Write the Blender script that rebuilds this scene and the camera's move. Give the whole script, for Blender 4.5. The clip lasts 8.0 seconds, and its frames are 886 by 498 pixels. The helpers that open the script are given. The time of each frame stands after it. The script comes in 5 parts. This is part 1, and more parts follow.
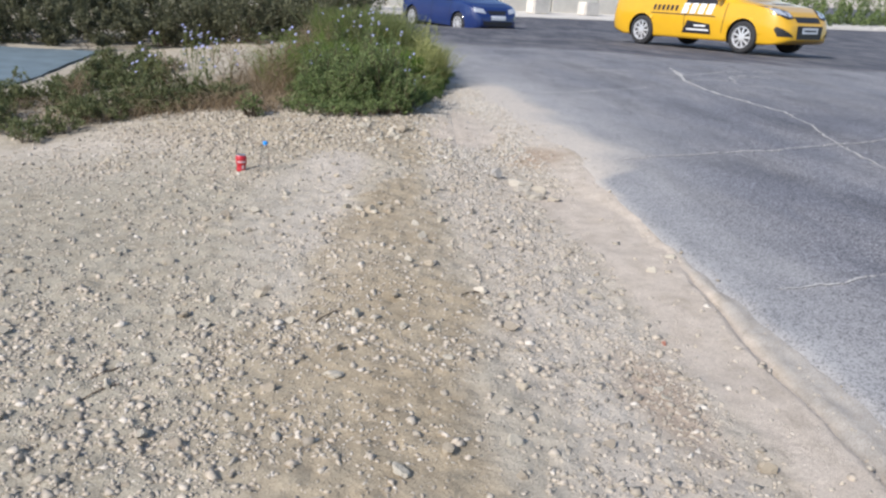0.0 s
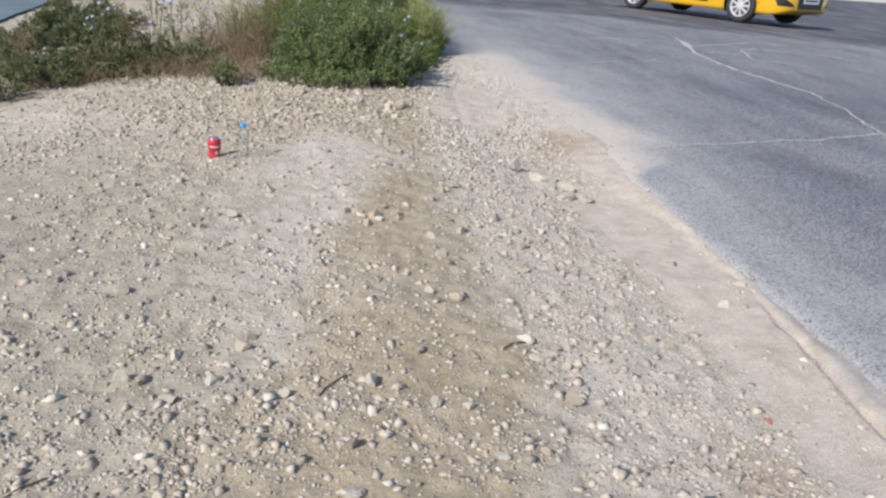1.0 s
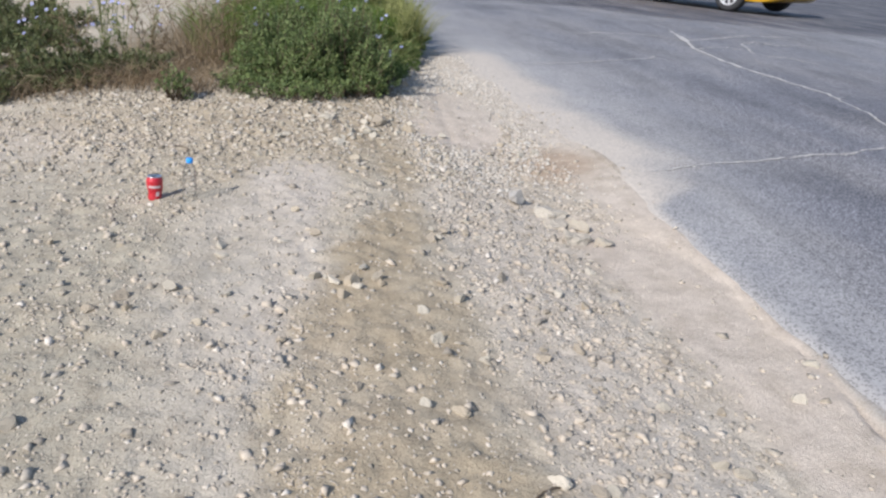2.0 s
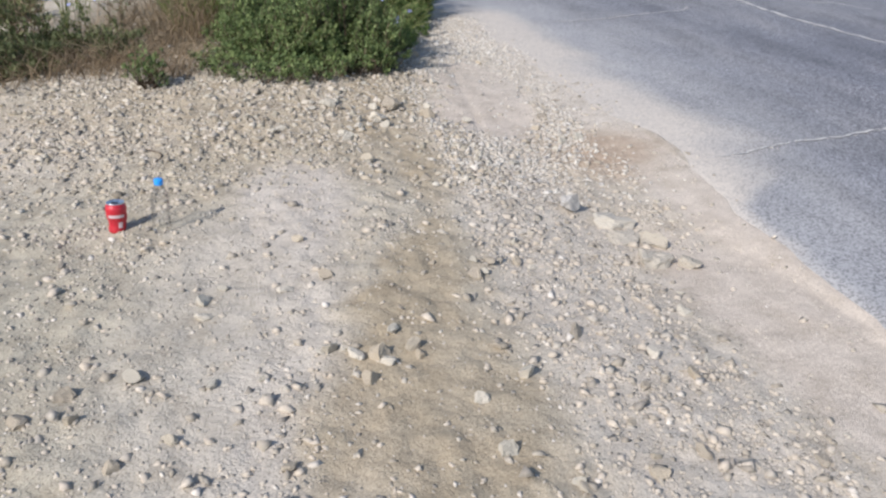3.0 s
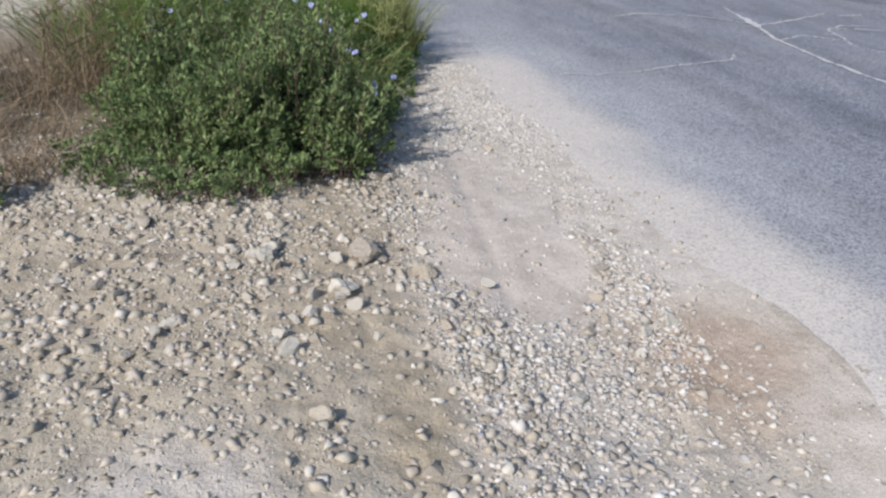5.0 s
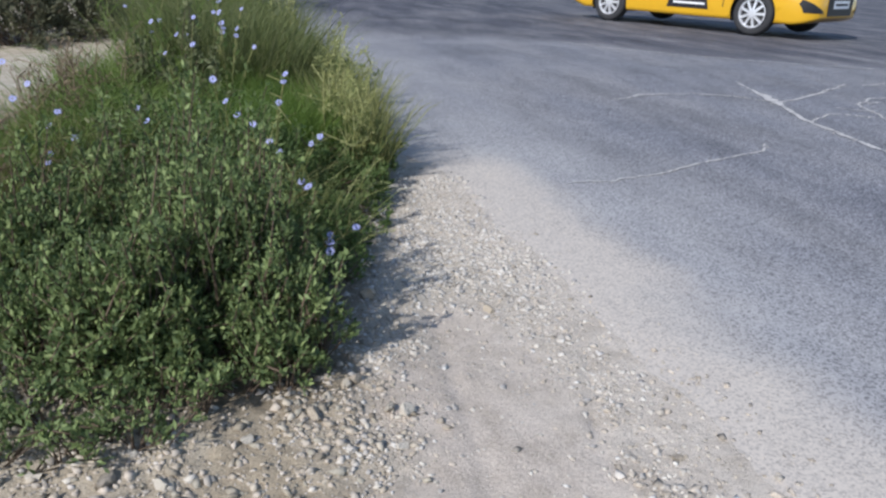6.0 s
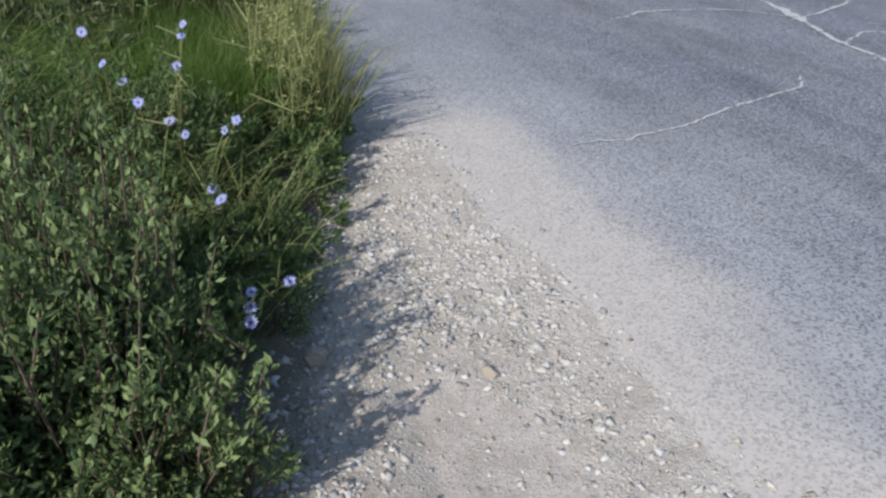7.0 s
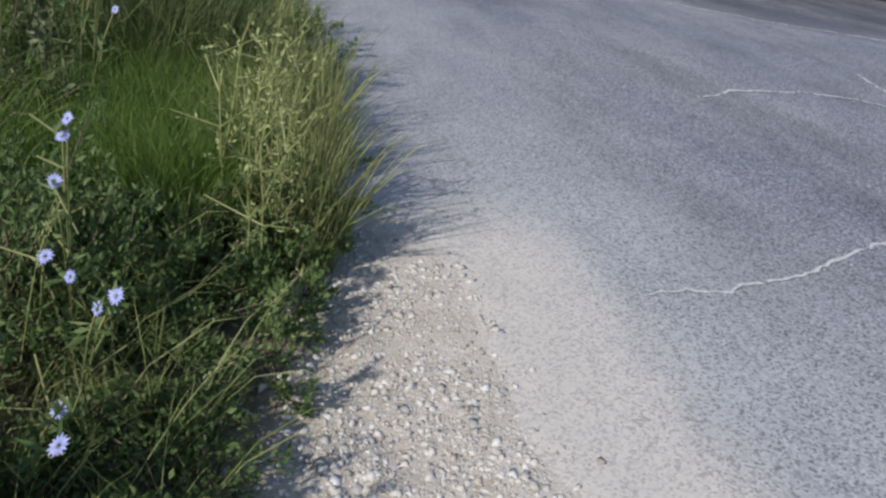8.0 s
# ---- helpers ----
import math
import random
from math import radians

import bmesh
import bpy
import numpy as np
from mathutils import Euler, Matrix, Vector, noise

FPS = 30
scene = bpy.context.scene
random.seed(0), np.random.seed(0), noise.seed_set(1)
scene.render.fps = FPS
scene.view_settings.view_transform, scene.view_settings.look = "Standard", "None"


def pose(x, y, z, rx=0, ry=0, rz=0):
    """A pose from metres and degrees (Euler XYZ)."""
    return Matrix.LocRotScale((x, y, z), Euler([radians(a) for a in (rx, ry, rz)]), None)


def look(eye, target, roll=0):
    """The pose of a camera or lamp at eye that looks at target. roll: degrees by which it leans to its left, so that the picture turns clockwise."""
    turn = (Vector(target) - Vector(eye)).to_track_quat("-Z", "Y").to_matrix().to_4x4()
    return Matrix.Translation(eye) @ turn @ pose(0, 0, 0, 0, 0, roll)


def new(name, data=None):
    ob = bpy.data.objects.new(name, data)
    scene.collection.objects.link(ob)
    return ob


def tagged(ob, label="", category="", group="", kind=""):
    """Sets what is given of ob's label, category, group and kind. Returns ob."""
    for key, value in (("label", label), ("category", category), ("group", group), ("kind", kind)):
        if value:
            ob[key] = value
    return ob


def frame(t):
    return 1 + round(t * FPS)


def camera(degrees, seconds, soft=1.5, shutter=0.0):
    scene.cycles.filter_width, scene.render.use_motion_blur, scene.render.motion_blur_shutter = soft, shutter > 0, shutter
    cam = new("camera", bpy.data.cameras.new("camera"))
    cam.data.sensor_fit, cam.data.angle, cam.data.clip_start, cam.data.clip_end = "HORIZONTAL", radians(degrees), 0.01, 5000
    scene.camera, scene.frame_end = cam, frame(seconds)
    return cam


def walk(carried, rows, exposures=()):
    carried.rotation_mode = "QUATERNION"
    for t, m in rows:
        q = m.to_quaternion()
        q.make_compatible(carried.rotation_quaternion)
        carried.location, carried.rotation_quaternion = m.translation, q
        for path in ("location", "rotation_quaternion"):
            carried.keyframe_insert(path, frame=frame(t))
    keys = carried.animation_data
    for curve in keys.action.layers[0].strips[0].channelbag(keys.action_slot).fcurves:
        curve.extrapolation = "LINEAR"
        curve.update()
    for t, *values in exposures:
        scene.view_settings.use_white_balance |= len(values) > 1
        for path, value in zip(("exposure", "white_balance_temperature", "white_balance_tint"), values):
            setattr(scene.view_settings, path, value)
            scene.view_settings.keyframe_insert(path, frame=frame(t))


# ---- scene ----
cam = camera(59.4, 8.0, soft=2.45)
PATH = [
    (0, (0.009, -0.001, 1.157), (0.322, 1.854, 0.478), 4.1),
    (0.2, (0.011, 0.159, 1.135), (0.343, 2.006, 0.445), 5.3),
    (0.3, (0.005, 0.23, 1.147), (0.356, 2.074, 0.456), 5.7),
    (0.5, (-0.008, 0.357, 1.143), (0.397, 2.165, 0.389), 7.4),
    (0.7, (-0.024, 0.492, 1.127), (0.371, 2.272, 0.306), 7.7),
    (0.8, (-0.051, 0.571, 1.12), (0.321, 2.393, 0.384), 6.7),
    (1, (-0.084, 0.717, 1.126), (0.307, 2.521, 0.357), 6.2),
    (1.2, (-0.088, 0.832, 1.143), (0.367, 2.567, 0.259), 6.8),
    (1.3, (-0.083, 0.894, 1.133), (0.385, 2.622, 0.241), 6.1),
    (1.5, (-0.056, 1.029, 1.119), (0.395, 2.787, 0.28), 4.9),
    (1.7, (-0.016, 1.171, 1.131), (0.428, 2.962, 0.359), 5.8),
    (2.8, (-0.013, 1.946, 1.105), (0.427, 3.68, 0.212), 5.2),
    (3, (0.006, 2.09, 1.079), (0.445, 3.822, 0.18), 3.8),
    (3.2, (0.058, 2.254, 1.076), (0.553, 3.981, 0.198), 4.8),
    (3.3, (0.043, 2.326, 1.081), (0.531, 4.053, 0.197), 6.3),
    (3.5, (0.058, 2.468, 1.104), (0.538, 4.18, 0.189), 6.6),
    (3.7, (0.052, 2.622, 1.068), (0.533, 4.34, 0.164), 6.3),
    (3.8, (0.049, 2.717, 1.069), (0.529, 4.45, 0.193), 5.3),
    (4, (0.043, 2.891, 1.082), (0.507, 4.602, 0.156), 3.1),
    (4.2, (0.053, 3.025, 1.096), (0.499, 4.712, 0.118), 2.6),
    (5.3, (0.287, 3.888, 1.069), (0.836, 5.599, 0.19), 7.3),
    (5.5, (0.325, 4.075, 1.095), (0.883, 5.776, 0.203), 4.5),
    (5.6, (0.345, 4.154, 1.11), (0.908, 5.853, 0.216), 3.5),
    (5.7, (0.375, 4.238, 1.094), (0.946, 5.935, 0.202), 3.8),
    (5.8, (0.402, 4.316, 1.106), (0.98, 6.021, 0.235), 3.9),
    (6, (0.473, 4.479, 1.098), (1.022, 6.247, 0.34), 4.2),
    (6.2, (0.509, 4.632, 1.107), (1.057, 6.389, 0.324), 6.5),
    (6.3, (0.534, 4.699, 1.112), (1.071, 6.445, 0.297), 6.6),
    (6.5, (0.563, 4.883, 1.067), (1.109, 6.605, 0.208), 6.7),
    (6.6, (0.583, 4.978, 1.062), (1.185, 6.685, 0.211), 7.8),
    (6.7, (0.602, 5.07, 1.056), (1.16, 6.781, 0.185), 6.6),
    (6.8, (0.616, 5.136, 1.08), (1.229, 6.817, 0.185), 6.0),
    (7, (0.682, 5.291, 1.064), (1.294, 6.931, 0.096), 3.6),
    (7.2, (0.75, 5.426, 1.077), (1.344, 7.086, 0.132), 4.3),
    (7.3, (0.799, 5.517, 1.039), (1.35, 7.232, 0.17), 3.0),
    (7.5, (0.878, 5.669, 1.057), (1.498, 7.325, 0.123), 8.1),
    (7.6, (0.899, 5.75, 1.058), (1.444, 7.425, 0.111), 7.2),
    (7.7, (0.915, 5.832, 1.052), (1.462, 7.485, 0.069), 7.7),
    (7.8, (0.933, 5.909, 1.04), (1.427, 7.576, 0.052), 6.6),
    (8, (0.972, 6.094, 1.042), (1.497, 7.785, 0.112), 8.3),
]
walk(cam, [(t, look(eye, target, roll)) for t, eye, target, roll in PATH], [(0.0, 0.15, 6420, 12.5), (3.0, 0.15, 6350, 13), (5.3, 0.07, 6120, 13), (6.5, -0.03, 6020, 12), (8.0, -0.08, 6120, 12)])

# ---- light ----
SUN_TO = (0.807, 0.590)          # the way the shadows fall on the ground
SUN_UP = radians(36.5)
world = bpy.data.worlds.new("sky")
scene.world = world
world.use_nodes = True
wn = world.node_tree.nodes
sky = wn.new("ShaderNodeTexSky")
sky.sky_type = 'NISHITA'
sky.sun_disc = False
sky.sun_elevation = SUN_UP
sky.sun_rotation = math.atan2(-SUN_TO[0], -SUN_TO[1])
sky.air_density, sky.dust_density, sky.ozone_density = 1.0, 0.8, 1.5
wn["Background"].inputs["Strength"].default_value = 0.145
world.node_tree.links.new(sky.outputs["Color"], wn["Background"].inputs["Color"])

sun_data = bpy.data.lights.new("sun", 'SUN')
sun_data.energy, sun_data.angle, sun_data.color = 4.2, radians(0.6), (1.0, 0.96, 0.90)
sun = new("sun", sun_data)
sun.matrix_world = look((0, 0, 30), (SUN_TO[0] * math.cos(SUN_UP), SUN_TO[1] * math.cos(SUN_UP), 30 - math.sin(SUN_UP)))

# ---- materials ----
def material(name):
    m = bpy.data.materials.new(name)
    m.use_nodes = True
    return m, m.node_tree.nodes, m.node_tree.links


def ramp(nodes, links, fac, stops):
    r = nodes.new("ShaderNodeValToRGB")
    while len(r.color_ramp.elements) < len(stops):
        r.color_ramp.elements.new(0.5)
    for e, (p, c) in zip(r.color_ramp.elements, stops):
        e.position, e.color = p, (*c, 1)
    links.new(fac, r.inputs["Fac"])
    return r.outputs["Color"]


def noise_tex(nodes, links, scale, detail=6.0, rough=0.6, coords=None, stretch=None):
    if coords is None:
        coords = nodes.new("ShaderNodeTexCoord").outputs["Object"]
    if stretch:
        mp = nodes.new("ShaderNodeMapping")
        mp.inputs["Scale"].default_value = stretch
        links.new(coords, mp.inputs["Vector"])
        coords = mp.outputs["Vector"]
    n = nodes.new("ShaderNodeTexNoise")
    n.inputs["Scale"].default_value, n.inputs["Detail"].default_value, n.inputs["Roughness"].default_value = scale, detail, rough
    links.new(coords, n.inputs["Vector"])
    return n.outputs["Fac"]


def mix(nodes, links, fac, a, b, blend='MIX'):
    m = nodes.new("ShaderNodeMix")
    m.data_type, m.blend_type = 'RGBA', blend
    for value, socket in ((fac, m.inputs[0]), (a, m.inputs[6]), (b, m.inputs[7])):
        if isinstance(value, (int, float)):
            socket.default_value = value
        elif isinstance(value, tuple):
            socket.default_value = (*value, 1)
        else:
            links.new(value, socket)
    return m.outputs[2]


def calc(nodes, links, op, a, b=0.0, clamp=False):
    m = nodes.new("ShaderNodeMath")
    m.operation, m.use_clamp = op, clamp
    for value, socket in ((a, m.inputs[0]), (b, m.inputs[1])):
        if isinstance(value, (int, float)):
            socket.default_value = value
        else:
            links.new(value, socket)
    return m.outputs[0]


def attr(nodes, name):
    a = nodes.new("ShaderNodeAttribute")
    a.attribute_name = name
    return a.outputs["Fac"]


def relief(nodes, links, height, strength, distance):
    b = nodes.new("ShaderNodeBump")
    b.inputs["Strength"].default_value, b.inputs["Distance"].default_value = strength, distance
    links.new(height, b.inputs["Height"])
    links.new(b.outputs["Normal"], nodes["Principled BSDF"].inputs["Normal"])


def plain(name, colour, rough=0.5, metal=0.0, vary=0.12, scale=8.0, bump=0.0):
    m, n, l = material(name)
    p = n["Principled BSDF"]
    f = noise_tex(n, l, scale)
    dark = tuple(c * (1 - vary) for c in colour)
    light = tuple(min(1, c * (1 + vary)) for c in colour)
    l.new(ramp(n, l, f, [(0.3, dark), (0.7, light)]), p.inputs["Base Color"])
    p.inputs["Roughness"].default_value, p.inputs["Metallic"].default_value = rough, metal
    if bump:
        relief(n, l, noise_tex(n, l, scale * 8), 0.4, bump)
    return m


def ground_material():
    m, n, l = material("dusty gravelly earth")
    p = n["Principled BSDF"]
    big, mid, fine = noise_tex(n, l, 1.3, 8, 0.65), noise_tex(n, l, 9, 8, 0.7), noise_tex(n, l, 70, 6, 0.7)
    base = ramp(n, l, big, [(0.3, (0.44, 0.38, 0.295)), (0.55, (0.505, 0.45, 0.355)), (0.75, (0.535, 0.49, 0.405))])
    base = mix(n, l, calc(n, l, 'MULTIPLY', attr(n, "dirt"), 0.80), base, (0.41, 0.33, 0.22))
    base = mix(n, l, calc(n, l, 'MULTIPLY', attr(n, "pale"), 0.72), base, (0.615, 0.55, 0.475))
    base = mix(n, l, calc(n, l, 'MULTIPLY', attr(n, "rust"), 0.75), base, (0.42, 0.305, 0.215))
    base = mix(n, l, calc(n, l, 'MULTIPLY', attr(n, "soil"), 0.9), base, (0.17, 0.135, 0.085))
    base = mix(n, l, calc(n, l, 'MULTIPLY', attr(n, "sandy"), 0.9), base, (0.60, 0.515, 0.425))
    base = mix(n, l, attr(n, "blown"), base, (0.60, 0.535, 0.455))
    base = mix(n, l, calc(n, l, 'MULTIPLY', attr(n, "crust"), 0.8), base, (0.37, 0.35, 0.32))
    # the earth is toned darker and browner towards the left
    base = mix(n, l, calc(n, l, 'MULTIPLY', attr(n, "left_earth"), 0.65), base, (0.405, 0.365, 0.28))
    base = mix(n, l, 0.9, base, ramp(n, l, mid, [(0.3, (0.72, 0.70, 0.67)), (0.55, (1.0, 1.0, 1.0)), (0.8, (1.12, 1.12, 1.12))]), 'MULTIPLY')
    grit = noise_tex(n, l, 230, 3, 0.6)
    base = mix(n, l, 0.8, base, ramp(n, l, grit, [(0.32, (0.6, 0.58, 0.56)), (0.48, (0.98, 0.98, 0.98)), (0.7, (1.15, 1.15, 1.15))]), 'MULTIPLY')
    l.new(base, p.inputs["Base Color"])
    p.inputs["Roughness"].default_value = 0.95
    p.inputs["Specular IOR Level"].default_value = 0.15
    lumps = noise_tex(n, l, 34, 4, 0.6)
    h = calc(n, l, 'ADD', calc(n, l, 'MULTIPLY', fine, 0.7), calc(n, l, 'MULTIPLY', grit, 0.5))
    h = calc(n, l, 'ADD', h, calc(n, l, 'MULTIPLY', calc(n, l, 'MULTIPLY', lumps, 1.3), calc(n, l, 'SUBTRACT', 1.0, calc(n, l, 'MULTIPLY', attr(n, "sandy"), 0.8))))
    relief(n, l, h, 0.65, 0.010)
    return m


def asphalt_material():
    m, n, l = material("worn dusty asphalt")
    p = n["Principled BSDF"]
    big = noise_tex(n, l, 0.5, 6, 0.6)
    cells = n.new("ShaderNodeTexVoronoi")
    cells.inputs["Scale"].default_value = 165
    l.new(n.new("ShaderNodeTexCoord").outputs["Object"], cells.inputs["Vector"])
    pick = n.new("ShaderNodeSeparateColor")
    l.new(cells.outputs["Color"], pick.inputs[0])
    grain = pick.outputs[0]
    wear = noise_tex(n, l, 1.6, 7, 0.65, stretch=(1.0, 0.35, 1.0))
    base = ramp(n, l, big, [(0.3, (0.125, 0.127, 0.143)), (0.7, (0.178, 0.18, 0.195))])
    base = mix(n, l, calc(n, l, 'MULTIPLY', attr(n, "fresh"), 0.85), base, (0.065, 0.065, 0.077))
    base = mix(n, l, ramp(n, l, wear, [(0.42, (0, 0, 0)), (0.68, (0.7, 0.7, 0.7))]), base, (0.245, 0.235, 0.23))
    base = mix(n, l, 0.9, base, ramp(n, l, grain, [(0.05, (0.24, 0.24, 0.26)), (0.35, (0.80, 0.80, 0.81)), (0.7, (1.12, 1.12, 1.12)), (1.0, (2.1, 2.08, 2.05))]), 'MULTIPLY')
    streak = noise_tex(n, l, 2.6, 6, 0.62, stretch=(1.0, 0.28, 1.0))
    base = mix(n, l, 1.0, base, ramp(n, l, streak, [(0.34, (0.74, 0.74, 0.75)), (0.5, (1.06, 1.06, 1.06)), (0.7, (1.22, 1.22, 1.21))]), 'MULTIPLY')
    # blown sand lying thick along the verge and thinning out over the road
    puff = noise_tex(n, l, 2.2, 7, 0.62, stretch=(1.6, 0.7, 1.0))
    veil = calc(n, l, 'MULTIPLY', attr(n, "dust"), calc(n, l, 'ADD', calc(n, l, 'MULTIPLY', puff, 1.5), 0.15), clamp=True)
    speck = ramp(n, l, grain, [(0.06, (0.42, 0.42, 0.42)), (0.42, (1, 1, 1))])
    veil = calc(n, l, 'MULTIPLY', veil, speck)
    base = mix(n, l, calc(n, l, 'MULTIPLY', veil, 0.80), base, (0.43, 0.42, 0.405))
    base = mix(n, l, calc(n, l, 'MULTIPLY', attr(n, "sand"), calc(n, l, 'ADD', calc(n, l, 'MULTIPLY', grain, 0.6), 0.65), clamp=True), base, mix(n, l, 0.8, (0.56, 0.50, 0.425), ramp(n, l, grain, [(0.1, (0.86, 0.85, 0.84)), (0.5, (0.97, 0.97, 0.97)), (0.95, (1.06, 1.06, 1.06))]), 'MULTIPLY'))
    l.new(base, p.inputs["Base Color"])
    p.inputs["Roughness"].default_value = 0.85
    p.inputs["Specular IOR Level"].default_value = 0.3
    relief(n, l, grain, 0.35, 0.003)
    return m


def stone_material(name, stops, rough=0.85, island=True):
    m, n, l = material(name)
    p = n["Principled BSDF"]
    who = n.new("ShaderNodeNewGeometry").outputs["Random Per Island"] if island else n.new("ShaderNodeObjectInfo").outputs["Random"]
    base = ramp(n, l, who, stops)
    f = noise_tex(n, l, 60, 6, 0.7)
    base = mix(n, l, 0.8, base, ramp(n, l, f, [(0.3, (0.72, 0.71, 0.70)), (0.65, (1.08, 1.07, 1.05))]), 'MULTIPLY')
    l.new(base, p.inputs["Base Color"])
    p.inputs["Roughness"].default_value = rough
    p.inputs["Specular IOR Level"].default_value = 0.25
    relief(n, l, noise_tex(n, l, 140, 4, 0.6), 0.5, 0.004)
    return m


def leaf_material(name, stops, through_light=0.3):
    m, n, l = material(name)
    p = n["Principled BSDF"]
    who = n.new("ShaderNodeNewGeometry").outputs["Random Per Island"]
    patch = noise_tex(n, l, 4.0, 4, 0.6)
    f = calc(n, l, 'ADD', calc(n, l, 'MULTIPLY', who, 0.6), calc(n, l, 'MULTIPLY', patch, 0.4))
    base = ramp(n, l, f, stops)
    l.new(base, p.inputs["Base Color"])
    p.inputs["Roughness"].default_value = 0.6
    p.inputs["Specular IOR Level"].default_value = 0.35
    t = n.new("ShaderNodeBsdfTranslucent")
    l.new(base, t.inputs["Color"])
    mx = n.new("ShaderNodeMixShader")
    mx.inputs[0].default_value = through_light
    l.new(p.outputs[0], mx.inputs[1])
    l.new(t.outputs[0], mx.inputs[2])
    l.new(mx.outputs[0], n["Material Output"].inputs["Surface"])
    return m


def thin_plastic():
    """A clear film: light goes straight through, and grazing gloss lies on it."""
    m, n, l = material("clear thin plastic")
    clear = n.new("ShaderNodeBsdfTransparent")
    clear.inputs["Color"].default_value = (0.94, 0.95, 0.96, 1)
    shine = n.new("ShaderNodeBsdfGlossy")
    shine.inputs["Roughness"].default_value = 0.08
    edge = n.new("ShaderNodeFresnel")
    edge.inputs["IOR"].default_value = 1.4
    mx = n.new("ShaderNodeMixShader")
    l.new(calc(n, l, 'MULTIPLY', edge.outputs[0], 0.5, clamp=True), mx.inputs[0])
    l.new(clear.outputs[0], mx.inputs[1])
    l.new(shine.outputs[0], mx.inputs[2])
    l.new(mx.outputs[0], n["Material Output"].inputs["Surface"])
    return m


EARTH = ground_material()
ASPHALT = asphalt_material()
PEBBLE = stone_material("dusty limestone pebbles", [(0.0, (0.27, 0.245, 0.21)), (0.15, (0.37, 0.325, 0.26)), (0.35, (0.44, 0.40, 0.34)), (0.6, (0.49, 0.425, 0.345)), (0.88, (0.54, 0.475, 0.39)), (1.0, (0.64, 0.595, 0.53))])
CHALK = stone_material("chalky gravel", [(0.0, (0.22, 0.19, 0.145)), (0.2, (0.345, 0.30, 0.225)), (0.4, (0.38, 0.35, 0.28)), (0.6, (0.44, 0.375, 0.29)), (0.85, (0.49, 0.435, 0.345)), (1.0, (0.60, 0.56, 0.48))])
ROCK = stone_material("grey limestone", [(0.0, (0.33, 0.29, 0.235)), (0.35, (0.44, 0.375, 0.285)), (0.6, (0.45, 0.415, 0.345)), (1.0, (0.60, 0.545, 0.45))], island=False)
DUSTED = stone_material("limestone dusted with sand", [(0.0, (0.40, 0.36, 0.295)), (0.5, (0.46, 0.41, 0.335)), (1.0, (0.50, 0.465, 0.40))], island=False)
GREYROCK = stone_material("weathered grey stone", [(0.0, (0.38, 0.365, 0.345)), (1.0, (0.46, 0.44, 0.415))], island=False)
LEAF = leaf_material("grey-green leaves", [(0.0, (0.040, 0.066, 0.026)), (0.35, (0.105, 0.152, 0.054)), (0.6, (0.20, 0.262, 0.096)), (0.8, (0.28, 0.345, 0.13)), (1.0, (0.38, 0.43, 0.21))], 0.28)
WEED = leaf_material("weed leaves", [(0.0, (0.05, 0.092, 0.026)), (0.5, (0.125, 0.19, 0.055)), (1.0, (0.27, 0.315, 0.125))], 0.4)
DUSTY = leaf_material("dusty olive weed leaves", [(0.0, (0.055, 0.075, 0.03)), (0.5, (0.14, 0.165, 0.07)), (1.0, (0.30, 0.295, 0.15))], 0.35)
GRASS = leaf_material("fresh grass", [(0.0, (0.07, 0.13, 0.022)), (0.6, (0.155, 0.24, 0.045)), (1.0, (0.29, 0.345, 0.10))], 0.45)
STRAW = leaf_material("dry straw", [(0.0, (0.15, 0.108, 0.066)), (0.6, (0.29, 0.215, 0.132)), (1.0, (0.44, 0.35, 0.23))])
STALK = leaf_material("green-yellow stalks", [(0.0, (0.12, 0.14, 0.05)), (0.6, (0.25, 0.26, 0.09)), (1.0, (0.42, 0.38, 0.17))])
TWIG = plain("brown twigs", (0.12, 0.085, 0.055), 0.9)
PETAL = leaf_material("chicory blue petals", [(0.0, (0.30, 0.33, 0.64)), (0.6, (0.45, 0.47, 0.80)), (1.0, (0.64, 0.66, 0.90))], 0.35)

# ---- shapes ----
def sheet(name, verts, faces, mat, parent=None, smooth=False, fields=None):
    """A mesh object from arrays: verts (n, 3) and faces (m, k)."""
    verts, faces = np.asarray(verts, dtype=np.float32), np.asarray(faces, dtype=np.int32)
    me = bpy.data.meshes.new(name)
    count, sides = faces.shape
    me.vertices.add(len(verts))
    me.vertices.foreach_set("co", verts.ravel())
    me.loops.add(count * sides)
    me.loops.foreach_set("vertex_index", faces.ravel())
    me.polygons.add(count)
    me.polygons.foreach_set("loop_start", np.arange(0, count * sides, sides, dtype=np.int32))
    me.polygons.foreach_set("loop_total", np.full(count, sides, dtype=np.int32))
    me.update(calc_edges=True)
    me.validate()
    if smooth:
        me.polygons.foreach_set("use_smooth", np.ones(len(me.polygons), dtype=bool))
    for key, values in (fields or {}).items():
        a = me.attributes.new(key, 'FLOAT', 'POINT')
        a.data.foreach_set("value", np.asarray(values, dtype=np.float32))
    me.materials.append(mat)
    ob = new(name, me)
    if parent:
        ob.parent = parent
    return ob


def part(name, bm, mat, parent=None, label="", smooth=False):
    me = bpy.data.meshes.new(name)
    bm.normal_update()
    bm.to_mesh(me)
    bm.free()
    if smooth:
        me.polygons.foreach_set("use_smooth", np.ones(len(me.polygons), dtype=bool))
    me.materials.append(mat)
    ob = new(name, me)
    if parent:
        ob.parent = parent
    return tagged(ob, label) if label else ob


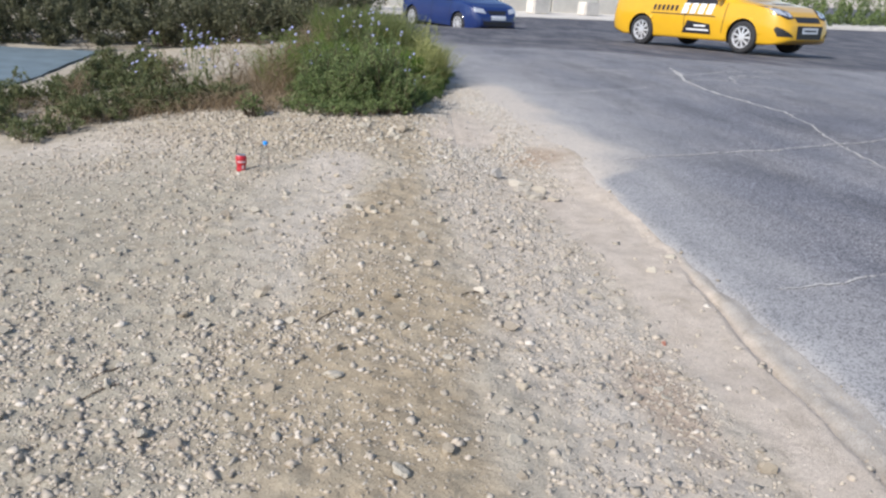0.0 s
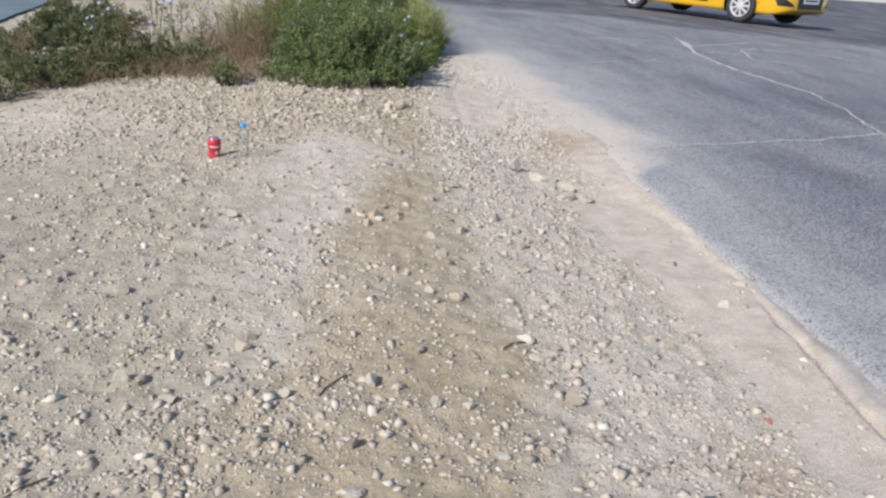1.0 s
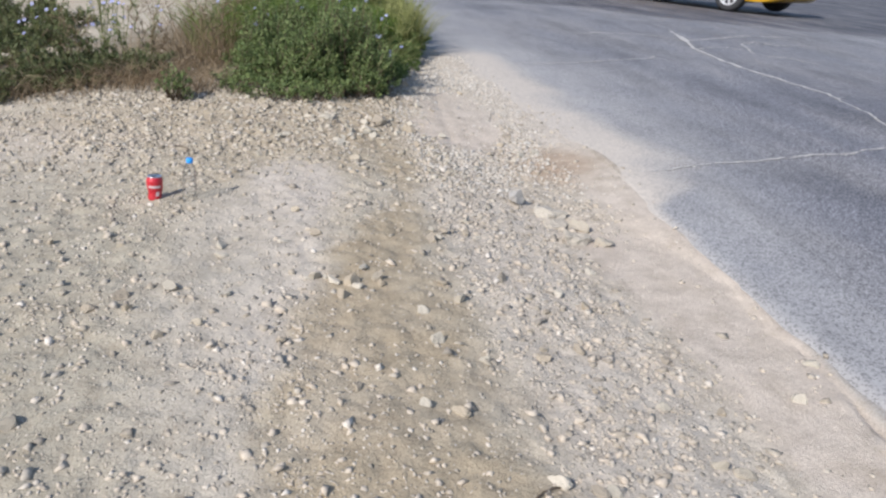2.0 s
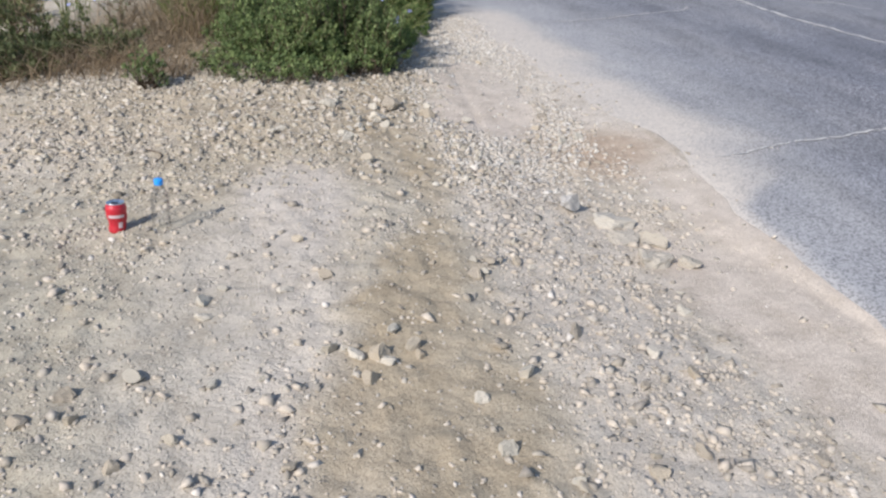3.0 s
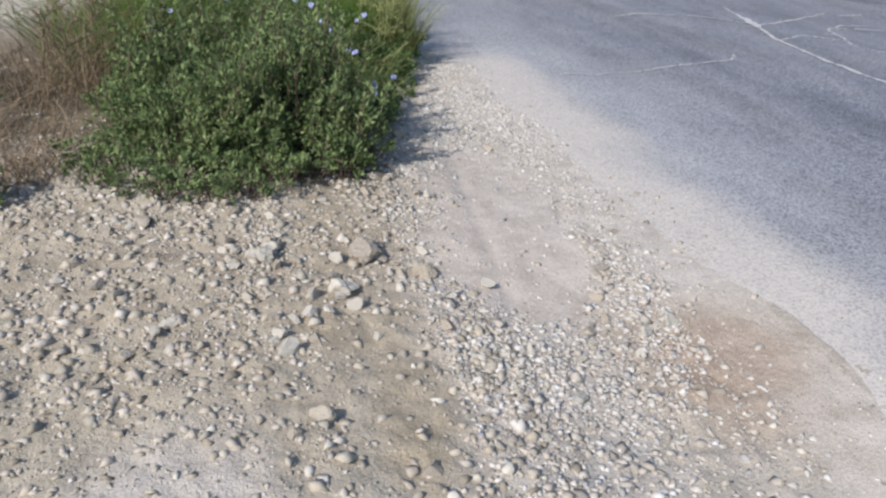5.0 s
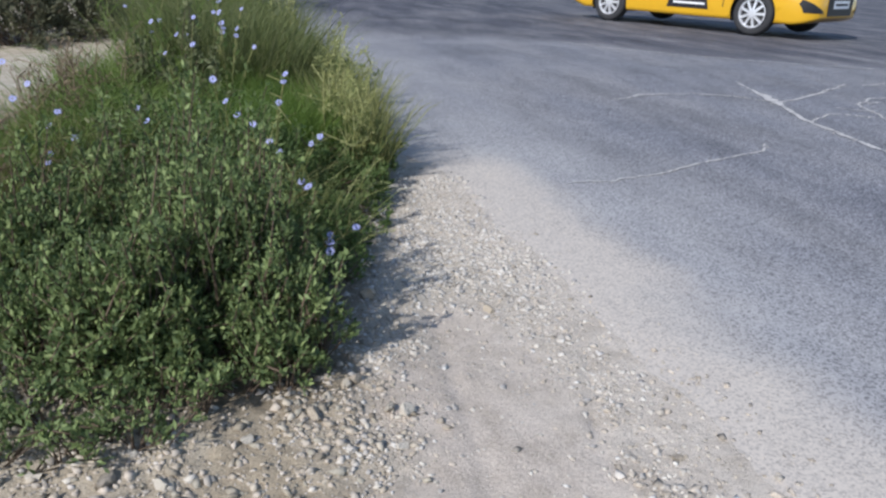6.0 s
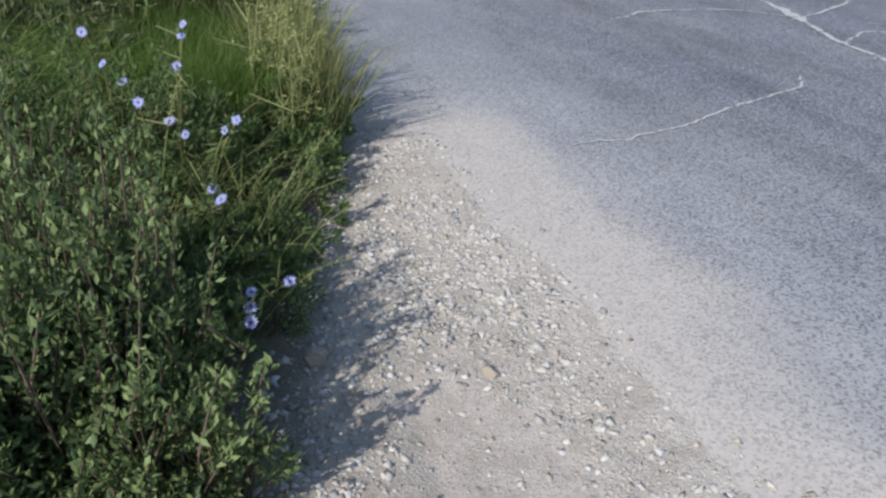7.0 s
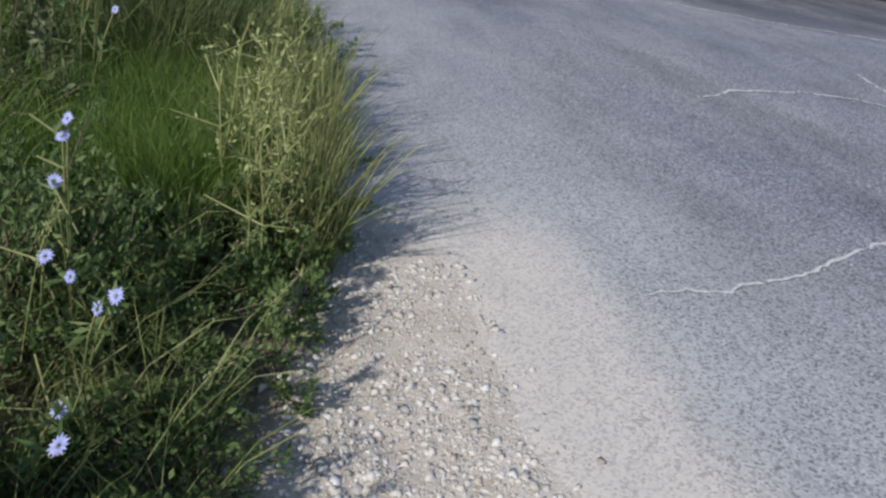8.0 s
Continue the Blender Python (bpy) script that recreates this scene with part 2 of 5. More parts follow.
def empty(name, m=None):
    ob = new(name)
    ob.empty_display_size = 0.1
    if m is not None:
        ob.matrix_world = m
    return ob


rng = np.random.default_rng(7)
LATTICE = rng.random((256, 256))


def value_noise(x, y):
    xi, yi = np.floor(x).astype(int), np.floor(y).astype(int)
    fx, fy = x - xi, y - yi
    fx, fy = fx * fx * (3 - 2 * fx), fy * fy * (3 - 2 * fy)
    g = lambda i, j: LATTICE[i % 256, j % 256]
    return (g(xi, yi) * (1 - fx) + g(xi + 1, yi) * fx) * (1 - fy) + (g(xi, yi + 1) * (1 - fx) + g(xi + 1, yi + 1) * fx) * fy


def fbm(x, y, scale, octaves=4):
    """Noise about 0, within about half a unit each way."""
    total, size, norm = 0.0, 1.0, 0.0
    for k in range(octaves):
        total = total + size * value_noise(x * scale * 2 ** k + 17.3 * k, y * scale * 2 ** k + 41.7 * k)
        norm, size = norm + size, size * 0.5
    return total / norm - 0.5


def step(a, b, v):
    t = np.clip((v - a) / (b - a), 0, 1)
    return t * t * (3 - 2 * t)


def blob(x, y, cx, cy, rx, ry, soft=0.35):
    d = np.sqrt(((x - cx) / rx) ** 2 + ((y - cy) / ry) ** 2) + 0.7 * fbm(x, y, 3.1)
    return 1 - step(1 - soft, 1 + soft, d)


# ---- ground and road ----
def edge_of_road(y):
    e = np.interp(y, [3.2, 3.7, 4.2, 4.6, 4.9, 5.15, 5.6, 6.8, 7.2, 7.8], [1.605, 1.63, 1.61, 1.66, 1.73, 1.74, 1.60, 1.595, 1.55, 1.55])
    e = e - 0.30 * step(7.8, 8.7, y) - 0.9 * step(12, 20, y) - 4.0 * step(20, 34, y)
    e = e + 0.10 * fbm(y, y * 0 + 5.7, 1.9, 5) * step(4.4, 5.4, y) * (1 - step(7.9, 8.6, y))
    return e + 0.03 * fbm(y, y * 0 + 3.3, 1.7, 4) + 0.05 * fbm(y, y * 0 + 8.1, 7.0, 2) * (y < 9)


def road_z(x, y):
    z = 0.022 + 0.036 * np.clip(x - 1.62, -0.5, 3.4)
    fall = np.clip(y - 10.5, 0, 14)
    return z - 0.041 * fall - 0.012 * np.clip(y - 24.5, 0, 20) + 0.012 * fbm(x, y, 0.6, 3)


def lane(x, y):
    """How far beyond the seam of the newer asphalt a place lies."""
    return y - np.interp(x, [-20, 3.5, 4.4, 4.95, 5.7, 6.4, 12, 40], [13.2, 13.2, 12.5, 11.6, 11.05, 10.75, 9.2, 4.0])


def brown(x, y):
    """The trodden strip of bare brown dirt: its two sides wander."""
    west = np.interp(y, [1.2, 2.3, 2.65, 3.1, 3.8, 4.0, 4.35, 4.6, 4.9, 5.4, 6.0], [-0.25, -0.28, -0.10, 0.09, 0.11, 0.34, 0.50, 0.42, 0.42, 0.38, 0.44])
    east = np.interp(y, [1.2, 2.2, 3.1, 3.7, 4.0, 4.4, 4.75, 5.3, 5.7, 6.0], [0.42, 0.50, 0.53, 0.55, 0.63, 0.64, 0.70, 0.66, 0.64, 0.60])
    w, e = 0.38 * fbm(x, y, 2.4, 5), 0.36 * fbm(x + 9, y, 2.4, 5)
    worn = np.clip(0.95 + 1.0 * fbm(x + 4, y, 3.1, 4), 0.6, 1.0)
    return worn * step(-0.05, 0.08, x - west + w) * (1 - step(-0.09, 0.09, x - east + e)) * step(0.2, 1.0, y) * (1 - step(5.9, 6.2, y))


def sandy(x, y):
    strip = step(1.10, 1.26, x + 0.12 * fbm(x, y, 2.5)) * (1 - step(3.9, 4.8, y))
    strip2 = step(1.36, 1.5, x + 0.12 * fbm(x, y, 3.0)) * (1 - step(5.0, 5.8, y))
    return np.maximum.reduce([strip, strip2, blob(x, y, 1.05, 5.68, 0.25, 0.55), 0.9 * blob(x, y, 1.18, 6.12, 0.17, 0.5)])


def gravelly(x, y):
    """The belt of pale gravel between the brown dirt and the sand by the road."""
    belt = step(0.50, 0.72, x + 0.2 * fbm(x, y, 2.2, 4)) * (1 - step(1.06, 1.26, x + 0.25 * fbm(x, y, 1.9, 4)))
    return belt * step(0.4, 1.2, y) * (1 - step(5.3, 5.8, y)) * (1 - brown(x, y))


def pale(x, y):
    drift = np.maximum(blob(x, y, -0.10, 3.45, 0.32, 0.95), blob(x, y, 0.10, 4.45, 0.20, 0.40)) * (1 - brown(x, y))
    return np.maximum.reduce([drift, 0.7 * blob(x, y, -1.6, 4.9, 1.1, 0.7), 0.75 * gravelly(x, y)])


def rust(x, y):
    return np.maximum(blob(x, y, 1.49, 5.02, 0.27, 0.30, 0.6), 0.8 * blob(x, y, 1.02, 1.85, 0.10, 0.28, 0.6))


def weedy(x, y):
    """1 where plants grow."""
    front = 5.99 + 0.52 * step(-1.4, -0.4, -np.abs(x + 0.95)) - 0.9 * step(-1.0, -2.1, x)
    side = np.where(y < 7.6, 0.77 + 0.26 * (y - 6.2), 1.10 + 0.06 * (y - 7.6))
    return step(-0.10, 0.12, y - front + 0.2 * fbm(x, y, 2.0)) * (1 - step(-0.08, 0.1, x - side))


def ground_z(x, y):
    x, y = np.asarray(x, dtype=float), np.asarray(y, dtype=float)
    z = 0.015 + 0.03 * np.exp(-((x - 0.25) / 0.45) ** 2) * (1 - step(6, 7.5, y))
    z = z - 0.10 * np.clip(-x - 0.3, 0, 2.2) * step(2.6, 5.0, y)
    z = z - 0.018 * step(0.8, 1.2, x)
    z = z - 0.05 * step(8, 16, y) - 0.25 * step(14, 40, y)
    near = (1 - step(9, 14, y)) * step(-6, -3, x)
    z = z + near * (0.05 * fbm(x, y, 0.8, 3) + 0.014 * fbm(x, y, 3.5, 3) + (0.010 * fbm(x, y, 11, 2) + 0.019 * fbm(x, y, 26, 2)) * (1 - 0.8 * sandy(x, y)) * (1 - 0.4 * pale(x, y)))
    z = z + 0.012 * fbm(x, y, 22, 2) * step(1.46, 1.52, x - 0.08 * (y - 2.0)) * (1 - step(3.2, 3.8, y))
    # the trench that runs along the broken edge of the asphalt
    trench = np.exp(-((x - 1.495 - 0.08 * (y - 2.0) - 0.05 * fbm(y, y * 0, 2.3, 5)) / (0.02 + 0.012 * fbm(x, y, 6))) ** 2) * (1 - step(3.3, 3.9, y)) * (0.8 + fbm(x, y, 5))
    z = z - 0.036 * trench + 0.006 * np.exp(-((x - 1.555 - 0.05 * (y - 2.0)) / 0.03) ** 2) * (1 - step(3.3, 3.9, y))
    # tyre furrows in the sand
    z = z - 0.005 * np.exp(-((x - 0.98 - 0.10 * (y - 5.5)) / 0.03) ** 2) * step(4.9, 5.3, y) * (1 - step(6.3, 7.0, y))
    z = z - 0.015 * np.exp(-((x - 1.39 - 0.40 * (y - 6.03)) / 0.018) ** 2) * step(5.75, 5.95, y) * (1 - step(6.3, 6.5, y)) * (0.7 + 1.2 * fbm(x, y, 7))
    under = x - edge_of_road(y)
    ramp_wide = 0.05 + 0.40 * step(3.6, 5.0, y)
    z = z + (road_z(x, y) - 0.010 + 0.006 * step(4.2, 5.0, y) - z) * step(0.0, 1.0, 1 + under / ramp_wide)
    z = z - 0.06 * step(0.03, 0.12, under)
    z = z - 0.5 * step(3, 12, under)
    return z


def graded(points):
    """Coordinates through (start, spacing) pairs; the last pair's start ends the run."""
    out = []
    for (a, d), (b, _) in zip(points, points[1:]):
        out += list(np.linspace(a, b, max(1, round((b - a) / d)), endpoint=False))
    return np.array(out + [points[-1][0]])


def grid_faces(nx, ny):
    i, j = np.meshgrid(np.arange(nx - 1), np.arange(ny - 1), indexing='ij')
    a = (i * ny + j).ravel()
    return np.stack([a, a + ny, a + ny + 1, a + 1], axis=1)


gx = graded([(-900, 150), (-300, 40), (-60, 6), (-12, 0.8), (-3.2, 0.12), (-1.6, 0.04), (-0.9, 0.016), (1.75, 0.08), (2.2, 0.8), (8, 4), (40, 40), (400, 150), (900, 1)])
gy = graded([(-600, 100), (-60, 8), (-8, 0.8), (-1, 0.2), (0.6, 0.016), (6.4, 0.022), (8.2, 0.08), (12, 0.4), (24, 2), (60, 20), (300, 100), (1200, 1)])
GX, GY = np.meshgrid(gx, gy, indexing='ij')
fx, fy = GX.ravel(), GY.ravel()
ground = sheet("ground", np.stack([fx, fy, ground_z(fx, fy)], axis=1), grid_faces(len(gx), len(gy)), EARTH, smooth=True,
               fields={"crust": step(1.49, 1.53, fx - 0.08 * (fy - 2.0) + 0.03 * fbm(fx, fy, 6)) * (1 - step(3.0, 3.6, fy)), "blown": 0.8 * step(1.05, 1.5, fx + 0.25 * fbm(fx, fy, 2.5, 5)) * step(4.0, 5.2, fy) * (1 - rust(fx, fy)), "sandy": sandy(fx, fy) * (fx < 1.7) * (1 - 0.8 * rust(fx, fy)), "left_earth": (1 - step(-0.5, 0.25, fx + 0.5 * fbm(fx, fy, 1.1, 4))) * (1 - step(4.6, 5.4, fy)), "dirt": np.maximum(brown(fx, fy), 0.72 * blob(fx, fy, -0.1, 5.4, 1.1, 0.85, 0.6)), "pale": pale(fx, fy), "rust": rust(fx, fy), "soil": weedy(fx, fy) * (1 - step(8.8, 9.6, fy) * step(0.1, -0.3, fx)) * (1 - step(11, 13, fy)) * step(-2.4, -1.2, fx - 0.5 * np.clip(fy - 7, 0, 2))})
tagged(ground, "dusty beige gravel verge with brown dirt and pale sand", "ground", kind="structure")

ru = graded([(0, 0.03), (0.5, 0.06), (3.5, 0.15), (9, 0.8), (30, 4), (90, 1)])
ry = graded([(-40, 2), (-4, 0.3), (0.5, 0.045), (9, 0.07), (14, 0.3), (26, 1.0), (60, 6), (120, 1)])
RU, RY = np.meshgrid(ru, ry, indexing='ij')
rx, rv = (edge_of_road(RY) + RU).ravel(), RY.ravel()
ruf = RU.ravel()
rz = road_z(rx, rv) + 0.006 * fbm(rx, rv, 9, 2) - 0.014 * (1 - step(0.0, 0.05, ruf)) * (1 - 0.8 * step(4.2, 5.0, rv))
seam = lane(rx, rv) + 0.5 * fbm(rx, rv, 0.7)
fan = 1.3 * step(3.2, 7.5, rv) + 1.05
dust = (1 - step(0.0, 1.0, ruf / fan)) ** 1.3
dust = np.maximum(dust, 0.75 * blob(rx, rv, 1.86, 2.95, 0.28, 0.75, 0.7))
dust = np.maximum(dust, 0.45 * np.exp(-((lane(rx, rv) + 0.35) / 0.3) ** 2))
dust = np.maximum(dust, 0.20 * step(6.0, 8.5, rv) * (1 - step(0.0, 1.5, seam)))
road = sheet("road", np.stack([rx, rv, rz], axis=1), grid_faces(len(ru), len(ry)), ASPHALT, smooth=True,
             fields={"dust": dust, "fresh": step(-0.1, 0.6, seam), "sand": (1 - step(0.10 * step(4.2, 5.0, rv), 0.07 + 0.48 * step(4.2, 5.0, rv), ruf + 0.40 * step(4.0, 5.0, rv) * fbm(rx, rv, 2.2, 5) + 0.08 * fbm(rx, rv, 9))) * (1 - step(7.8, 8.6, rv)) * (0.22 + 0.78 * step(3.8, 4.6, rv))})
tagged(road, "worn grey asphalt road with blown dust and pale cracks", "road", kind="structure")
n_row = len(ry)
lip = np.concatenate([np.stack([rx, rv, rz], axis=1)[:n_row], np.stack([rx - 0.01, rv, rz - 0.07], axis=1)[:n_row]])
k = np.arange(n_row - 1)
sheet("road_edge", lip, np.stack([k, k + 1, k + 1 + n_row, k + n_row], axis=1), ASPHALT, parent=road,
               fields={"dust": np.full(2 * n_row, 0.5), "fresh": np.zeros(2 * n_row), "sand": np.full(2 * n_row, 0.25)})

# ---- stones ----
def ico(level):
    bm = bmesh.new()
    bmesh.ops.create_icosphere(bm, subdivisions=level, radius=1.0)
    v = np.array([p.co for p in bm.verts])
    f = np.array([[p.index for p in q.verts] for q in bm.faces])
    bm.free()
    return v, f


def lump(level, seed, rough=0.35, flat=0.65):
    """A stone of about one unit across: a ball broken by flat cuts."""
    r = np.random.default_rng(seed)
    v, f = ico(level)
    v = v * (1 + rough * (r.random((len(v), 1)) - 0.5))
    for _ in range(9):
        d = r.normal(size=3)
        d /= np.linalg.norm(d)
        over = np.clip(v @ d - ((0.38 if level > 1 else 0.28) + 0.36 * r.random()), 0, None)
        v = v - over[:, None] * d
    v = v + 0.03 * r.normal(size=v.shape) * (level > 1)
    v = v / np.abs(v).max() * np.array([1.0, 0.6 + 0.35 * r.random(), flat * (0.75 + 0.5 * r.random())])
    return v * 0.5, f


def shard(seed):
    """A crushed chip with eight faces."""
    r = np.random.default_rng(seed)
    v = np.array([[1, 0, 0], [-1, 0, 0], [0, 1, 0], [0, -1, 0], [0, 0, 1], [0, 0, -1]], dtype=float)
    v = (v + r.uniform(-0.45, 0.45, v.shape)) * np.array([1.0, r.uniform(0.5, 0.95), r.uniform(0.35, 0.75)])
    f = np.array([[0, 2, 4], [2, 1, 4], [1, 3, 4], [3, 0, 4], [2, 0, 5], [1, 2, 5], [3, 1, 5], [0, 3, 5]])
    return v * 0.5, f


CHIPS = [shard(300 + i) for i in range(24)]
SMALL = [lump(1, 100 + i, 0.55) for i in range(18)]
LARGE = [lump(2 + i % 2, 200 + i, 0.30 - 0.13 * (i % 2)) for i in range(12)]


def surface_z(x, y):
    return np.where(x > edge_of_road(y) + 0.01, road_z(x, y), ground_z(x, y))


def scatter(x, y, size, shapes, sink=0.3):
    """Arrays of stones lying on the ground at x, y."""
    z = surface_z(x, y)
    verts, faces, base = [], [], 0
    kind = rng.integers(0, len(shapes), len(x))
    for k, (v, f) in enumerate(shapes):
        pick = np.nonzero(kind == k)[0]
        if not len(pick):
            continue
        a = rng.random(len(pick)) * 2 * np.pi
        tilt = rng.normal(0, 0.45, len(pick))
        c, s, ct, st = np.cos(a), np.sin(a), np.cos(tilt), np.sin(tilt)
        p = v[None] * size[pick][:, None, None]
        px, py, pz = p[..., 0], p[..., 1], p[..., 2]
        py, pz = py * ct[:, None] - pz * st[:, None], py * st[:, None] + pz * ct[:, None]
        w = np.stack([px * c[:, None] - py * s[:, None] + x[pick][:, None], px * s[:, None] + py * c[:, None] + y[pick][:, None],
                      pz + (z[pick] + (0.32 - sink) * size[pick])[:, None]], axis=-1)
        verts.append(w.reshape(-1, 3))
        idx = f[None] + (np.arange(len(pick)) * len(v))[:, None, None] + base
        faces.append(idx.reshape(-1, f.shape[1]))
        base += len(pick) * len(v)
    return np.concatenate(verts), np.concatenate(faces)


def density(x, y):
    d = 0.32 + 4.2 * np.clip(fbm(x, y, 2.3, 5) - 0.01, 0, 1)
    d = d * (1 - 0.86 * sandy(x, y)) * (1 - 0.60 * brown(x, y) * step(2.6, 3.4, y)) * (1 - 0.32 * pale(x, y))
    d = d + gravelly(x, y) * (0.45 + 1.6 * np.clip(fbm(x, y, 3.6, 4) + 0.10, 0, 1)) * (1 - sandy(x, y))
    d = d + 0.9 * np.clip(fbm(x, y, 3.0, 4) + 0.12, 0, 1) * (1 - step(2.6, 3.4, y)) * (1 - step(0.0, 0.4, x)) * 2.0
    heap = step(4.3, 5.4, y - 0.25 * np.abs(x)) * (1 - step(6.3, 6.8, y)) * (x < 1.0)
    d = d + heap * (0.08 + 2.2 * np.clip(fbm(x, y, 3.2, 4) + 0.02, 0, 1)) * (1 - sandy(x, y)) * (1 - 0.85 * brown(x, y))
    d = d + (1.0 * blob(x, y, 1.34, 5.40, 0.12, 0.34) + 0.9 * blob(x, y, 0.98, 5.02, 0.27, 0.28)) * (1 - sandy(x, y))
    tongue = step(5.6, 6.4, y) * (1 - step(7.7, 8.1, y)) * step(0.75, 0.95, x - 0.2 * (y - 6.2)) * (1 - step(1.42, 1.6, x))
    d = np.maximum(d, 1.7 * tongue * (1 - 0.92 * sandy(x, y)))
    spill = (x - edge_of_road(y)) / (0.03 + 0.22 * step(4.2, 5.5, y))
    d = d * np.where(spill > 0, np.exp(-3.0 * np.clip(spill, 0, 9)) * 0.6, 1.0) * (1 - 0.8 * weedy(x, y))
    return d + 0.7 * blob(x, y, 0.78, 5.98, 0.22, 0.18)


def strew(count, lo, hi, power, shapes, name, mat, label, area=(-2.3, 1.95, 0.5, 8.1), limit=2.0, sink=0.3):
    x = rng.uniform(area[0], area[1], count * 4)
    y = rng.uniform(area[2], area[3], count * 4)
    ok = rng.random(count * 4) * limit < density(x, y) * (1 - 0.5 * step(-0.9, -1.8, x))
    x, y = x[ok][:count], y[ok][:count]
    size = lo + (hi - lo) * rng.random(len(x)) ** power
    size = size * (1 - 0.42 * step(5.6, 6.3, y) * step(0.7, 0.95, x))
    v, f = scatter(x, y, size, shapes, sink)
    return tagged(sheet(name, v, f, mat, parent=ground), label, kind="stuff")


strew(95000, 0.005, 0.021, 1.9, CHIPS, "gravel", PEBBLE, "small pale angular gravel", sink=0.36)
strew(18000, 0.011, 0.042, 2.2, SMALL + CHIPS * 2, "pebbles", PEBBLE, "mixed beige and grey pebbles")
strew(6500, 0.007, 0.046, 3.0, CHIPS * 2 + SMALL, "chalk_gravel", CHALK, "chalky white gravel heaped before the shrub", area=(-1.3, 0.9, 4.6, 6.6))
PALESTONE = stone_material("pale crushed stone", [(0.0, (0.34, 0.33, 0.32)), (0.3, (0.50, 0.46, 0.40)), (0.75, (0.60, 0.56, 0.49)), (1.0, (0.64, 0.615, 0.57))])
strew(3600, 0.006, 0.030, 2.4, CHIPS * 2 + SMALL, "pale_gravel", PALESTONE, "pale gravel beside the sand", area=(0.7, 1.55, 4.5, 5.9))
strew(11000, 0.008, 0.034, 1.9, CHIPS, "gravel", PEBBLE, "small pale angular gravel", area=(-4.0, 1.5, -2.5, 0.6))
strew(9000, 0.008, 0.034, 1.9, CHIPS, "gravel", PEBBLE, "small pale angular gravel", area=(-5.0, -2.2, 0.5, 5.6))
# the tongue of crushed stone between the plants and the asphalt
tx, ty = rng.uniform(0.75, 1.75, 42000), rng.uniform(5.7, 8.15, 42000)
left_side = np.where(ty < 7.6, 0.81 + 0.25 * (ty - 6.2), 1.09)
keep = step(-0.15, 0.05, tx - left_side) * (1 - step(-0.18, 0.10, tx - edge_of_road(ty) + 0.25 * fbm(tx, ty, 3.0, 4))) * step(5.7, 6.5, ty + 0.5 * fbm(tx, ty, 2.0)) * (1 - 0.93 * sandy(tx, ty))
ok = rng.random(len(tx)) < keep * (1 - step(7.9, 8.15, ty))
ok &= rng.random(len(tx)) < 0.22 + 1.7 * np.clip(fbm(tx, ty, 4.0, 4) + 0.04, 0, 1)
tx, ty = tx[ok], ty[ok]
tv, tf = scatter(tx, ty, 0.006 + 0.026 * rng.random(len(tx)) ** 2.3, CHIPS, sink=0.40)
tagged(sheet("crushed_stone", tv, tf, PALESTONE, parent=ground), "crushed pale stone along the road's edge", kind="stuff")

stone_meshes = []
for i, (v, f) in enumerate(LARGE):
    me = bpy.data.meshes.new("stone")
    me.from_pydata([tuple(p) for p in v], [], [tuple(int(j) for j in q) for q in f])
    me.materials.append(ROCK)
    stone_meshes.append(me)


def stone(x, y, size, i=0, turn=0.0, flat=1.0, name="stone", parent=ground, lift=0.05):
    ob = new(name, stone_meshes[i % len(stone_meshes)])
    ob.matrix_world = Matrix.LocRotScale((x, y, float(ground_z(x, y)) + lift * size * flat), Euler((0, 0, turn)), (size, size, size * flat))
    if parent:
        ob.parent = parent
    return ob


# stones that stand out, each where it lies: x, y, size
MARKED = [(0.653, 2.309, 0.055), (0.283, 2.291, 0.045), (0.36, 2.27, 0.04), (1.076, 2.638, 0.06), (1.02, 2.66, 0.045), (1.123, 3.739, 0.06),
          (0.754, 3.63, 0.065), (0.244, 3.57, 0.06), (0.13, 3.60, 0.05), (0.19, 3.58, 0.05), (0.682, 2.481, 0.04), (0.576, 3.103, 0.04),
          (-0.198, 2.586, 0.05), (-0.367, 2.549, 0.045), (0.986, 2.89, 0.05), (1.56, 3.08, 0.05), (0.359, 2.905, 0.035), (0.784, 4.756, 0.04),
          (0.757, 4.153, 0.05), (0.584, 4.695, 0.05), (0.348, 5.102, 0.06), (-0.024, 5.80, 0.075), (1.16, 1.54, 0.07), (0.32, 1.58, 0.05)]
for i, (x, y, s) in enumerate(MARKED):
    stone(x, y, s * 1.15, i, turn=1.3 * i, flat=1.15)
CLODS = [(-0.48, 2.59), (-0.48, 2.46), (-0.35, 2.35), (-0.08, 2.35), (-0.43, 3.55), (-0.40, 3.45), (-0.16, 3.82), (0.13, 2.38), (0.27, 2.53), (-0.29, 3.58),
         (-0.20, 3.36), (-0.30, 3.30), (-0.51, 3.48), (0.44, 3.38), (0.74, 3.12), (0.57, 3.12), (0.45, 3.22), (0.57, 3.47), (0.54, 3.58), (0.58, 3.92), (-0.13, 3.52),
         (0.16, 3.97), (0.39, 4.87), (0.33, 4.81), (-0.85, 5.18), (-1.01, 4.90), (0.23, 5.50), (0.53, 5.30), (0.31, 5.24), (-0.06, 5.38), (0.75, 5.50), (0.68, 5.46)]
